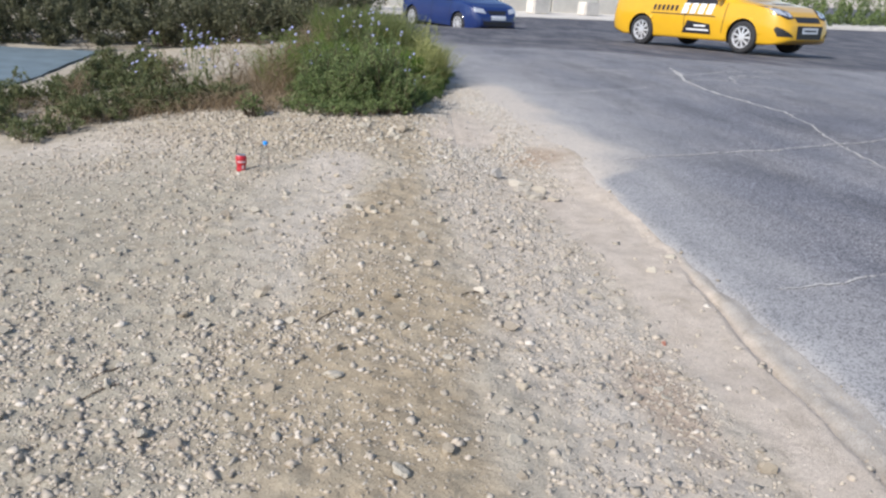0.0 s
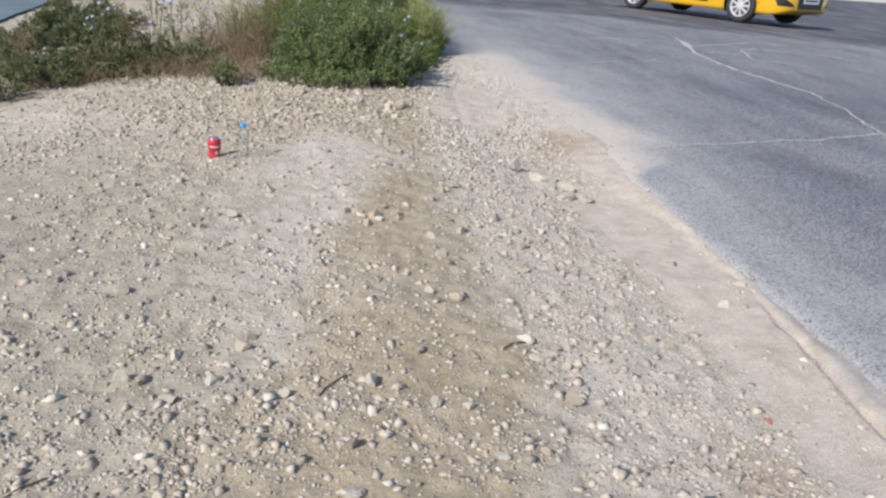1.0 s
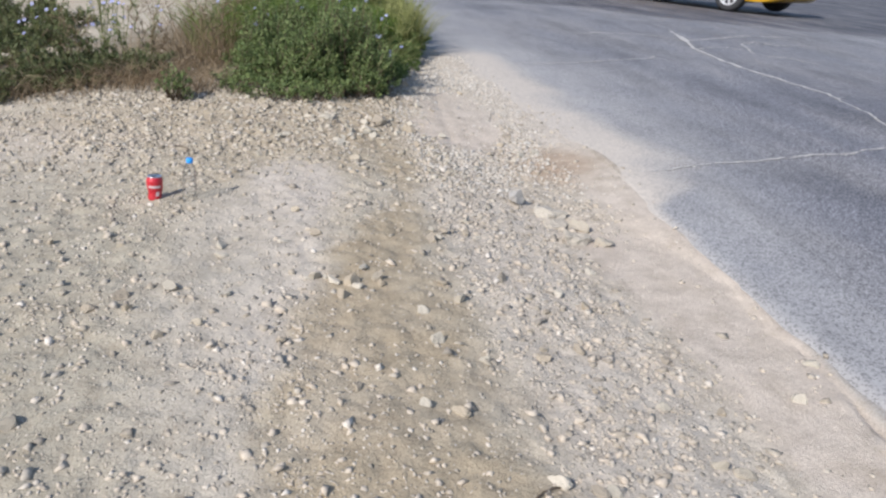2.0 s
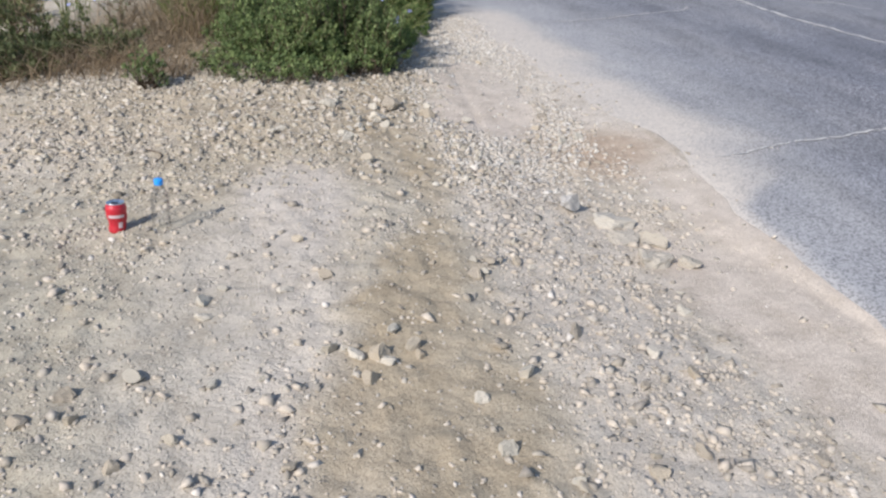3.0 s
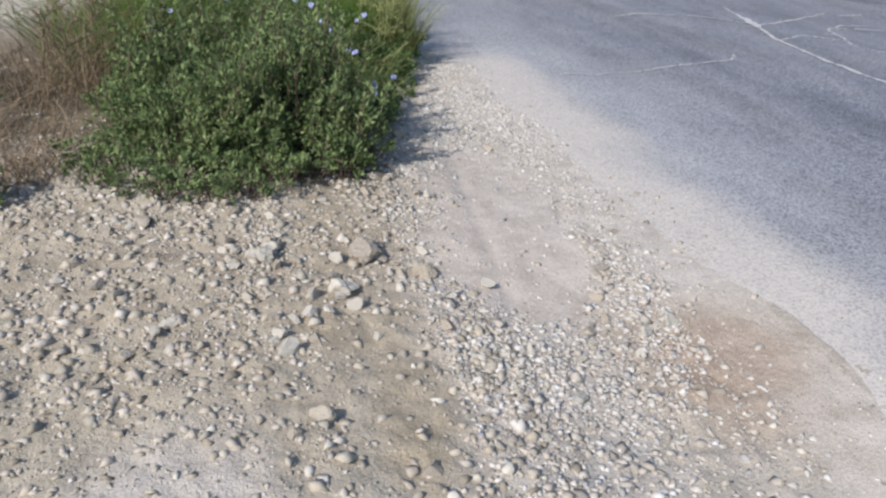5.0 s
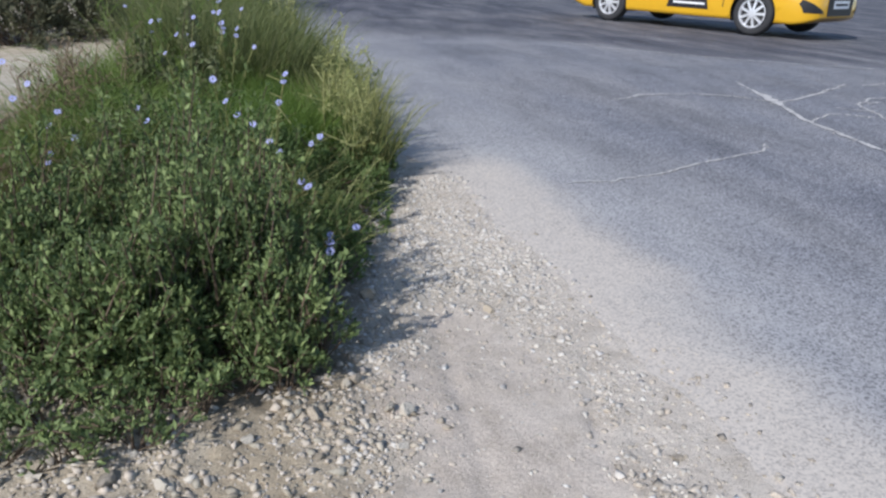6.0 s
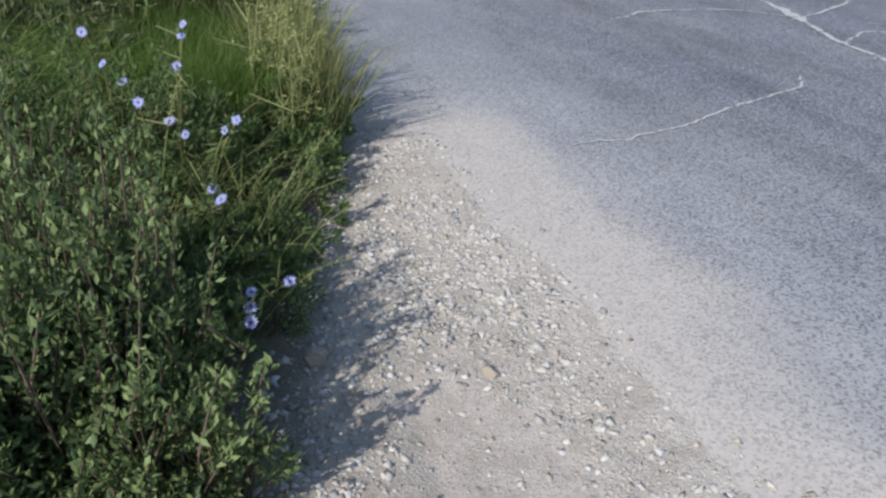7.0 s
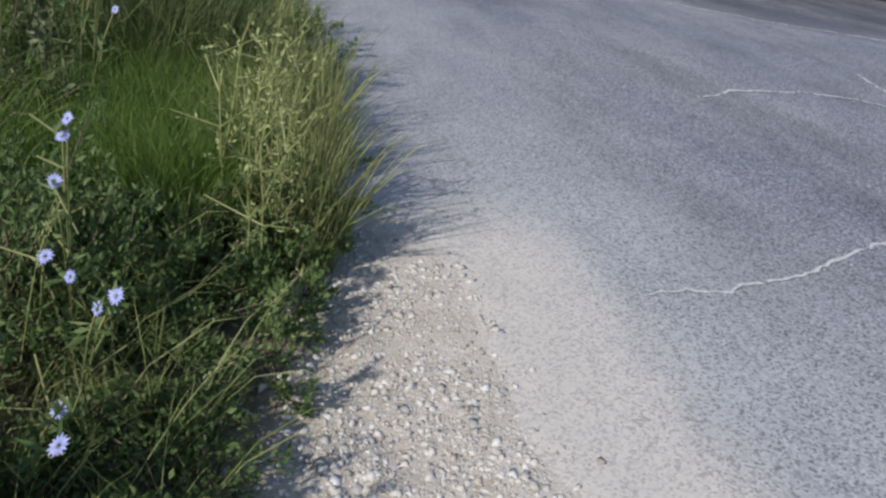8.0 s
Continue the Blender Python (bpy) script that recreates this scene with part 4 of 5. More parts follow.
tufts("dry_grass", [(-0.75, 6.35, 0.2), (-0.5, 6.5, 0.2), (-0.9, 6.9, 0.35), (-0.35, 7.1, 0.3), (-0.6, 7.6, 0.4), (-1.3, 6.5, 0.4), (-0.1, 8.0, 0.4), (-0.4, 6.2, 0.12), (-1.7, 6.3, 0.4), (-1.2, 6.35, 0.3), (-0.85, 6.5, 0.25), (-1.6, 6.9, 0.4), (-2.3, 6.6, 0.4), (-2.1, 6.2, 0.4), (-1.0, 6.5, 0.3), (-0.2, 8.6, 0.4), (-1.1, 7.4, 0.5)], 170, 0.13, 1.0, 0.003, STRAW, "dry brown grass among the weeds")
tufts("dry_grass", [(-0.3, 7.35, 0.2), (-0.45, 7.1, 0.2), (-0.2, 7.5, 0.3), (0.0, 7.7, 0.25), (-0.4, 7.8, 0.35), (-0.1, 8.1, 0.3), (0.1, 8.3, 0.25), (-0.5, 8.4, 0.3)], 230, 0.30, 0.55, 0.0026, STRAW, "dry brown grass stalks behind the shrub")
tufts("edge_grass", [(1.05, 8.3, 0.12), (1.1, 8.7, 0.14), (1.12, 9.2, 0.15), (1.15, 9.7, 0.18), (1.15, 10.3, 0.2), (1.1, 11.0, 0.25), (1.18, 8.15, 0.1), (1.2, 8.5, 0.12), (1.24, 8.9, 0.12), (1.16, 7.9, 0.08)], 300, 0.40, 0.30, 0.004, STALK, "yellowish grass leaning over the road's edge")


def flower_head(at, facing, size, parent):
    n = 13
    a = np.arange(n) / n * 2 * np.pi
    f = Vector(facing).normalized()
    s = f.orthogonal().normalized()
    t = f.cross(s)
    verts, faces = [], []
    for k in range(n):
        d = s * math.cos(a[k]) + t * math.sin(a[k])
        e = s * -math.sin(a[k]) + t * math.cos(a[k])
        c = Vector(at)
        r = size * random.uniform(0.85, 1.1)
        for p in (c + d * r * 0.12, c + d * r * 0.6 - e * r * 0.16 + f * r * 0.06, c + d * r + f * r * 0.02, c + d * r * 0.6 + e * r * 0.16 + f * r * 0.06):
            verts.append(tuple(p))
        faces += [(4 * k, 4 * k + 1, 4 * k + 2, 4 * k + 3)]
    return sheet("flower", verts, faces, PETAL, parent=parent)


def chicory(x, y, heads, label="chicory plant with pale blue flowers on thin stalks"):
    """heads: places of the flowers; a stalk bends from the root past each of them."""
    root = empty("chicory_plant")
    tagged(root, label, "flower", "flowering chicory")
    g = float(ground_z(x, y))
    a, b = [], []
    for hx, hy, hz in heads:
        p0, p3 = np.array([x, y, g]), np.array([hx, hy, hz])
        p1 = p0 + (p3 - p0) * np.array([0.25, 0.25, 0.45])
        p2 = p0 + (p3 - p0) * np.array([0.65, 0.65, 0.8])
        a += [p0, p1, p2]
        b += [p1, p2, p3]
        for _ in range(3):
            t = p1 + (p3 - p1) * rng.random()
            a.append(t)
            b.append(t + rng.normal(0, 0.03, 3) + np.array([0, 0, 0.03]))
    a, b = np.array(a), np.array(b)
    v, f = rods(a, b, np.full(len(a), 0.0026), np.full(len(a), 0.0018))
    sheet("stalk", v, f, STALK, parent=root)
    n = 40
    pick = rng.integers(0, len(a), n)
    at = a[pick] + (b - a)[pick] * rng.random((n, 1))
    v, f = leaf_cloud(at, rng.normal(0, 1, (n, 3)) + np.array([0, 0, 0.5]), rng.uniform(0.015, 0.05, n), rng.uniform(0.006, 0.012, n))
    sheet("leaves", v, f, WEED, parent=root)
    for h in heads:
        flower_head(h, (random.uniform(-0.7, 0.1), random.uniform(-0.9, -0.2), random.uniform(0.3, 0.9)), random.uniform(0.0125, 0.0175), root)
    return root


chicory(0.70, 6.64, [(0.849, 6.547, 0.292), (0.780, 6.578, 0.259), (0.773, 6.530, 0.257), (0.770, 6.515, 0.233)])
chicory(0.66, 7.05, [(0.742, 7.012, 0.282), (0.757, 6.933, 0.290)])
chicory(0.72, 7.2, [(0.787, 7.107, 0.388), (0.815, 7.092, 0.417)])
chicory(0.68, 7.45, [(0.723, 7.359, 0.579), (0.715, 7.350, 0.553), (0.697, 7.345, 0.478), (0.700, 7.367, 0.286)])
chicory(0.62, 7.42, [(0.664, 7.368, 0.326), (0.598, 7.247, 0.420)])
chicory(0.52, 7.62, [(0.553, 7.523, 0.390), (0.512, 7.496, 0.448), (0.47, 7.55, 0.52)])
chicory(0.25, 7.5, [(0.235, 7.431, 0.387), (0.20, 7.5, 0.42)])
for k in range(8):
    x, y = random.uniform(0.1, 0.8), random.uniform(8.2, 10.6)
    chicory(x, y, [(x + random.uniform(-0.15, 0.15), y + random.uniform(-0.12, 0.12), float(ground_z(x, y)) + random.uniform(0.4, 0.68)) for _ in range(random.randint(2, 4))])
for k in range(14):
    x, y = random.uniform(-1.5, 0.0), random.uniform(6.7, 8.8)
    chicory(x, y, [(x + random.uniform(-0.12, 0.12), y + random.uniform(-0.1, 0.1), float(ground_z(x, y)) + random.uniform(0.25, 0.55)) for _ in range(random.randint(3, 6))])


def tall_stalks(x, y, n, height, label, mat=STALK):
    """A seeding weed: upright branching stalks with small pods."""
    root = empty("tall_weed")
    tagged(root, label, "weed")
    a, b, pods = [], [], []
    for k in range(n):
        bx, by = x + rng.normal(0, 0.05), y + rng.normal(0, 0.05)
        p = np.array([bx, by, float(ground_z(bx, by))])
        lean = rng.normal(0, 0.11, 2) + np.array([0.05, 0.0])
        h = height * rng.uniform(0.6, 1.05)
        for j in range(6):
            q = p + np.array([lean[0] * h / 6 + rng.normal(0, 0.006), lean[1] * h / 6 + rng.normal(0, 0.006), h / 6])
            a.append(p)
            b.append(q)
            if j > 1:
                for _ in range(2):
                    e = q + np.array([*rng.normal(0, 0.05, 2), rng.uniform(0.02, 0.09)])
                    a.append(q)
                    b.append(e)
                    pods += [e, (e + q) / 2, e * 0.8 + q * 0.2]
            p = q
    a, b, pods = np.array(a), np.array(b), np.array(pods)
    v, f = rods(a, b, np.full(len(a), 0.0025), np.full(len(a), 0.0015))
    tagged(sheet("stalk", v, f, mat, parent=root), kind="stuff")
    m = len(pods) * 2
    at = np.repeat(pods, 2, axis=0) + rng.normal(0, 0.007, (m, 3))
    v, f = leaf_cloud(at, rng.normal(0, 1, (m, 3)) + np.array([0, 0, 0.6]), rng.uniform(0.010, 0.022, m), rng.uniform(0.004, 0.008, m))
    tagged(sheet("seed_pod", v, f, mat, parent=root), kind="stuff")
    return root


SEED = leaf_material("pale yellow-green seeding stalks", [(0.0, (0.24, 0.27, 0.09)), (0.6, (0.43, 0.44, 0.17)), (1.0, (0.58, 0.55, 0.28))], 0.35)
tall_stalks(0.99, 7.76, 4, 0.55, "tall yellow-green seeding weed beside the road", SEED)
tall_stalks(1.06, 7.84, 4, 0.54, "tall yellow-green seeding weed beside the road", SEED)
tall_stalks(1.02, 8.02, 3, 0.52, "tall yellow-green seeding weed beside the road", SEED)
tall_stalks(1.06, 8.15, 3, 0.48, "tall yellow-green seeding weed beside the road", SEED)
tall_stalks(1.10, 8.6, 4, 0.50, "tall yellow-green seeding weed beside the road", SEED)
tall_stalks(1.12, 9.3, 9, 0.58, "tall yellow-green seeding weed beside the road", SEED)
tall_stalks(0.98, 10.0, 9, 0.65, "tall yellow-green seeding weed beside the road", SEED)
tall_stalks(0.45, 9.6, 9, 0.66, "tall green branching weed behind the shrub", MEADOW)
tall_stalks(0.15, 9.0, 9, 0.62, "tall green branching weed behind the shrub", MEADOW)
tall_stalks(0.65, 10.6, 9, 0.70, "tall green branching weed behind the shrub", MEADOW)
tall_stalks(-0.45, 6.85, 5, 0.40, "thin dry branching weed beside the shrub", STRAW)
tall_stalks(-0.75, 7.05, 5, 0.36, "thin dry branching weed beside the shrub", STRAW)
tall_stalks(-0.30, 7.2, 5, 0.46, "thin dry branching weed beside the shrub", STRAW)
for k in range(7):
    tall_stalks(random.uniform(-0.95, 0.05), random.uniform(7.3, 8.8), 5, random.uniform(0.38, 0.55), "thin dry branching weed before the pale lot", STRAW)
tall_stalks(-1.3, 6.9, 8, 0.36, "thin dry branching weed among low weeds", STRAW)
tall_stalks(-1.9, 6.5, 8, 0.32, "thin dry branching weed among low weeds", STRAW)


def panicle(start, end, label="dry grass stalk with a seed head leaning over gravel"):
    """One long grass stalk with a feathery head."""
    root = empty("grass_stalk")
    tagged(root, label, "grass", "leaning grass stalks")
    p, q = np.array(start), np.array(end)
    t = np.linspace(0, 1, 9)[:, None]
    line = p + (q - p) * t + np.array([0, 0, 0.05]) * np.sin(np.pi * t * 0.9)
    v, f = rods(line[:-1], line[1:], np.full(8, 0.0012), np.full(8, 0.001))
    sheet("stalk", v, f, SEED, parent=root)
    n = 70
    u = rng.uniform(0.45, 1.0, (n, 1))
    at = p + (q - p) * u + np.array([0, 0, 0.05]) * np.sin(np.pi * u * 0.9) + rng.normal(0, 0.003, (n, 3))
    v, f = leaf_cloud(at, (q - p)[None] * 4 + rng.normal(0, 0.5, (n, 3)), rng.uniform(0.008, 0.016, n), np.full(n, 0.003))
    tagged(sheet("seed_head", v, f, SEED, parent=root), kind="stuff")


panicle((0.82, 7.04, 0.10), (1.03, 7.28, 0.20))
panicle((0.93, 7.20, 0.10), (1.12, 7.36, 0.14))
panicle((0.95, 7.30, 0.05), (1.12, 7.50, 0.20))
panicle((0.85, 7.5, 0.10), (1.10, 7.65, 0.25))
panicle((0.62, 7.3, 0.15), (0.70, 7.35, 0.42))
panicle((0.80, 6.75, 0.05), (1.02, 6.80, 0.16))

# ---- can and bottle ----
def lathe(profile, sides=32):
    bm = bmesh.new()
    rings = []
    for r, z in profile:
        rings.append([bm.verts.new((r * math.cos(2 * math.pi * k / sides), r * math.sin(2 * math.pi * k / sides), z)) for k in range(sides)])
    for p, q in zip(rings, rings[1:]):
        for k in range(sides):
            bm.faces.new((p[k], p[(k + 1) % sides], q[(k + 1) % sides], q[k]))
    bm.faces.new(list(reversed(rings[0])))
    bm.faces.new(rings[-1])
    return bm


CAN_RED = plain("red lacquered metal", (0.47, 0.022, 0.035), 0.36, 0.1, 0.12, 20)
CAN_SILVER = plain("bare aluminium", (0.72, 0.73, 0.75), 0.28, 1.0, 0.06, 30)
CAN_WHITE = plain("white print", (0.66, 0.52, 0.53), 0.4, 0.2, 0.06)
CAN_HOLE = plain("painted dark of the opening", (0.02, 0.02, 0.025), 0.8)


def dent(bm):
    """Crushed in at the foot and bent over a little."""
    for v in bm.verts:
        z = v.co.z
        low = math.exp(-((z - 0.030) / 0.024) ** 2)
        a = math.atan2(v.co.y, v.co.x)
        k = 1 - low * (0.10 + 0.14 * max(0, math.cos(a + 2.6))) - 0.05 * math.exp(-((z - 0.072) / 0.008) ** 2) * max(0, math.cos(a - 0.4))
        k *= 0.90 + 0.10 * min(1.0, z / 0.06)
        v.co.x, v.co.y = v.co.x * k, v.co.y * k
        v.co.x += 0.10 * (z - 0.05) * (z < 0.05)


can = empty("drink_can", pose(-0.435, 4.38, float(ground_z(-0.435, 4.38)) - 0.002, -4, 1, 20) @ Matrix.Diagonal((0.93, 0.93, 0.84, 1)))
tagged(can, "dented red drink can with a white band standing on gravel", "drink can")
bm = lathe([(0.022, 0.004), (0.026, 0.0), (0.0295, 0.006), (0.033, 0.014)] + [(0.033, 0.014 + 0.0065 * k) for k in range(1, 13)] + [(0.031, 0.100), (0.0275, 0.108)])
dent(bm)
part("body", bm, CAN_RED, can, smooth=True)
part("rim", lathe([(0.0268, 0.1082), (0.0282, 0.110), (0.0282, 0.1125), (0.0265, 0.1135), (0.0255, 0.110), (0.001, 0.1095)]), CAN_SILVER, can, "bare aluminium lid and rim", smooth=True)
# flat near-black disc: the shade inside the hole is put into its colour
bm = bmesh.new()
bmesh.ops.create_circle(bm, cap_ends=True, segments=20, radius=0.009, matrix=Matrix.Translation((-0.004, -0.010, 0.1138)) @ Matrix.Diagonal((1.2, 0.9, 1, 1)))
part("opening", bm, CAN_HOLE, can)
bm = bmesh.new()
bmesh.ops.create_cube(bm, size=1, matrix=Matrix.Translation((0.002, 0.004, 0.1142)) @ Matrix.Diagonal((0.009, 0.018, 0.0012, 1)))
part("pull_tab", bm, CAN_SILVER, can)


def wrap(z0, z1, a0, a1, r, n=14):
    bm = bmesh.new()
    rows = []
    for i in range(4):
        z = z0 + (z1 - z0) * i / 3
        rows.append([bm.verts.new((r * math.cos(radians(a0 + (a1 - a0) * k / n)), r * math.sin(radians(a0 + (a1 - a0) * k / n)), z)) for k in range(n + 1)])
    for p, q in zip(rows, rows[1:]):
        for k in range(n):
            bm.faces.new((p[k], p[k + 1], q[k + 1], q[k]))
    dent(bm)
    return bm


part("printed_band", wrap(0.062, 0.073, -150, -60, 0.0335), CAN_WHITE, can, "pale printed band", smooth=True)
part("printed_panel", wrap(0.022, 0.044, -92, -66, 0.0335), CAN_WHITE, can, "pale printed panel", smooth=True)

PLASTIC = thin_plastic()
CAP_BLUE = plain("bright blue plastic", (0.02, 0.30, 0.80), 0.4, 0, 0.05)
bottle = empty("plastic_bottle", pose(-0.305, 4.345, float(ground_z(-0.305, 4.345)) - 0.003, 3, 2, 0) @ Matrix.Scale(0.83, 4))
tagged(bottle, "empty clear plastic bottle with a bright blue cap on gravel", "bottle")
outer = [(0.022, 0.0), (0.030, 0.003), (0.0325, 0.012), (0.0325, 0.035), (0.031, 0.04), (0.0325, 0.045), (0.0325, 0.07), (0.030, 0.085), (0.0325, 0.10), (0.0325, 0.135), (0.029, 0.155), (0.020, 0.178), (0.0125, 0.192), (0.0125, 0.205)]
bm = lathe(outer)
part("bottle_wall", bm, PLASTIC, bottle, smooth=True)
cap = lathe([(0.0152, 0.192), (0.0155, 0.194), (0.0155, 0.209), (0.0145, 0.2115), (0.004, 0.212)])
part("cap", cap, CAP_BLUE, bottle, "bright blue screw cap", smooth=True)

# ---- cars ----
from mathutils.bvhtree import BVHTree


def flake(name, colour):
    m = plain(name, colour, 0.35, 0.0, 0.05, 3)
    m.node_tree.nodes["Principled BSDF"].inputs["Coat Weight"].default_value = 0.7
    m.node_tree.nodes["Principled BSDF"].inputs["Coat Roughness"].default_value = 0.08
    return m


TAXI = flake("taxi yellow paint", (0.66, 0.37, 0.012))
BLUE = flake("blue car paint", (0.008, 0.026, 0.125))
BLACK = plain("black plastic", (0.018, 0.018, 0.02), 0.5)
TYRE = plain("tyre rubber", (0.03, 0.03, 0.032), 0.85)
ALLOY = plain("silver alloy", (0.75, 0.75, 0.76), 0.35, 0.5, 0.06)
CARGLASS = plain("dark window glass", (0.03, 0.035, 0.04), 0.05)
LAMP = plain("headlight lens", (0.62, 0.65, 0.70), 0.08, 0.4, 0.25, 25)
REDLAMP = plain("red lamp lens", (0.45, 0.02, 0.02), 0.15)
PLATE = plain("number plate", (0.70, 0.72, 0.75), 0.5)
INK = plain("black print", (0.015, 0.015, 0.02), 0.5)
WHITE = plain("white print on car", (0.80, 0.80, 0.80), 0.5)


def car(name, m, paint, label, length, width, height, wheelbase, over_front, sedan=True):
    """x ahead, y to the left, z up, middle of the wheelbase at the origin. Returns the car and a tool that lays panels on its skin."""
    root = empty(name, m)
    tagged(root, label, "car")
    nose, tail = wheelbase / 2 + over_front, -(length - wheelbase / 2 - over_front)
    hw = width / 2
    tops = [(tail, 0.62), (tail + 0.05, 0.92), (tail + 0.15, 1.02)] + ([(tail + 0.65, 1.06), (-0.85, 1.36)] if sedan else [(tail + 0.35, height - 0.14)]) + \
           [(-0.45, height - 0.03), (0.05, height), (0.35, height - 0.04), (0.98, 1.02), (nose - 0.45, 0.90), (nose - 0.2, 0.80), (nose - 0.06, 0.66), (nose, 0.55)]
    xs = np.concatenate([np.linspace(tail, tail + 0.3, 9), np.arange(tail + 0.36, nose - 0.45, 0.05), np.linspace(nose - 0.42, nose, 20)])
    top = np.interp(xs, [p[0] for p in tops], [p[1] for p in tops])
    top = np.convolve(np.pad(top, 2, mode='edge'), np.ones(5) / 5, 'valid')
    plan = hw * np.minimum(1, 0.55 + 0.45 * np.sqrt(np.clip(1 - np.clip((xs - (nose - 0.55)) / 0.56, 0, 1) ** 2.6, 0, 1)))
    plan = np.minimum(plan, hw * (0.80 + 0.20 * np.sqrt(np.clip(1 - np.clip((tail + 0.45 - xs) / 0.46, 0, 1) ** 2.4, 0, 1))))
    low = 0.20 + 0.10 * np.clip((xs - (nose - 0.35)) / 0.35, 0, 1) ** 2 + 0.12 * np.clip((tail + 0.4 - xs) / 0.4, 0, 1)
    shoulder = np.minimum(0.90, top - 0.05)
    side_rows, roof = 15, [(0.985, 0.10), (0.93, 0.35), (0.86, 0.66), (0.78, 0.88), (0.62, 0.97), (0.3, 0.995), (0.0, 1.0)]
    prof = []
    for x, w, lo, sh, tp in zip(xs, plan, low, shoulder, top):
        row = [(0.0, lo), (0.6 * w, lo)]
        for k in range(side_rows):
            s = k / (side_rows - 1)
            bulge = 0.925 + 0.075 * math.sin(math.pi * min(1, 0.12 + s * 0.80)) ** 0.8
            row.append((w * bulge, lo + (sh - lo) * s))
        row += [(w * 0.96 * a, sh + (tp - sh) * b) for a, b in roof]
        prof.append(row)
    radius, axle = 0.345, 0.305
    bm = bmesh.new()
    grid = {}
    nrow = len(prof[0])
    for sgn in (1, -1):
        for i, row in enumerate(prof):
            for j, (y, z) in enumerate(row):
                if sgn == -1 and y == 0:
                    grid[sgn, i, j] = grid[1, i, j]
                    continue
                x = float(xs[i])
                if 2 <= j < 2 + side_rows:
                    for ax in (wheelbase / 2, -wheelbase / 2):
                        d = math.hypot(x - ax, z - axle)
                        if abs(d - radius) < 0.042 and z > 0.2:
                            x, z = ax + (x - ax) * radius / d, axle + (z - axle) * radius / d
                grid[sgn, i, j] = bm.verts.new((x, sgn * y, z))
    for sgn in (1, -1):
        for i in range(len(xs) - 1):
            for j in range(nrow - 1):
                q = [grid[sgn, i, j], grid[sgn, i + 1, j], grid[sgn, i + 1, j + 1], grid[sgn, i, j + 1]]
                c = sum((v.co for v in q), Vector()) / 4
                if j < 2 + side_rows - 1 and j >= 1 and min(math.hypot(c.x - ax, c.z - axle) for ax in (wheelbase / 2, -wheelbase / 2)) < radius - 0.004:
                    continue
                if len(set(q)) < 4:
                    q = list(dict.fromkeys(q))
                try:
                    bm.faces.new(q if sgn == -1 else list(reversed(q)))
                except ValueError:
                    pass
    for i in (0, len(xs) - 1):
        loop = [grid[1, i, j] for j in range(nrow)] + [grid[-1, i, j] for j in range(nrow - 2, 0, -1)]
        bm.faces.new(loop if i == 0 else list(reversed(loop)))
    bmesh.ops.recalc_face_normals(bm, faces=bm.faces)
    tree = BVHTree.FromBMesh(bm)
    body = part("body", bm, paint, root, smooth=True)

    def panel(name, outline, mat, view, lift=0.006, parent=root, label=""):
        """A thin plate cut to outline (two coordinates each) and laid on the skin, seen from view: front, rear, right or left."""
        way = {"front": Vector((-1, 0, 0)), "rear": Vector((1, 0, 0)), "right": Vector((0, 1, 0)), "left": Vector((0, -1, 0)), "top": Vector((0, 0, -1))}[view]
        def place(u, v):
            start = {"front": Vector((5, u, v)), "rear": Vector((-5, u, v)), "right": Vector((u, -3, v)), "left": Vector((u, 3, v)), "top": Vector((u, v, 4))}[view]
            hit = tree.ray_cast(start, way)
            return (hit[0] - way * lift) if hit[0] is not None else None
        dense = []
        for a, b in zip(outline, outline[1:] + outline[:1]):
            n = max(1, int(math.hypot(b[0] - a[0], b[1] - a[1]) / 0.05))
            dense += [(a[0] + (b[0] - a[0]) * k / n, a[1] + (b[1] - a[1]) * k / n) for k in range(n)]
        cu, cv = sum(p[0] for p in dense) / len(dense), sum(p[1] for p in dense) / len(dense)
        pb = bmesh.new()
        rings = []
        for f in (1.0, 0.75, 0.5, 0.25):
            ring = []
            for u, v in dense:
                p = place(cu + (u - cu) * f, cv + (v - cv) * f)
                ring.append(pb.verts.new(p) if p else None)
            rings.append(ring)
        c = place(cu, cv)
        c = pb.verts.new(c) if c else None
        n = len(dense)
        for p, q in zip(rings, rings[1:]):
            for k in range(n):
                quad = (p[k], p[(k + 1) % n], q[(k + 1) % n], q[k])
                if all(quad):
                    pb.faces.new(quad)
        if c:
            for k in range(n):
                tri = (rings[-1][k], rings[-1][(k + 1) % n], c)
                if all(tri):
                    pb.faces.new(tri)
        bmesh.ops.recalc_face_normals(pb, faces=pb.faces)
        return part(name, pb, mat, parent, label, smooth=True)

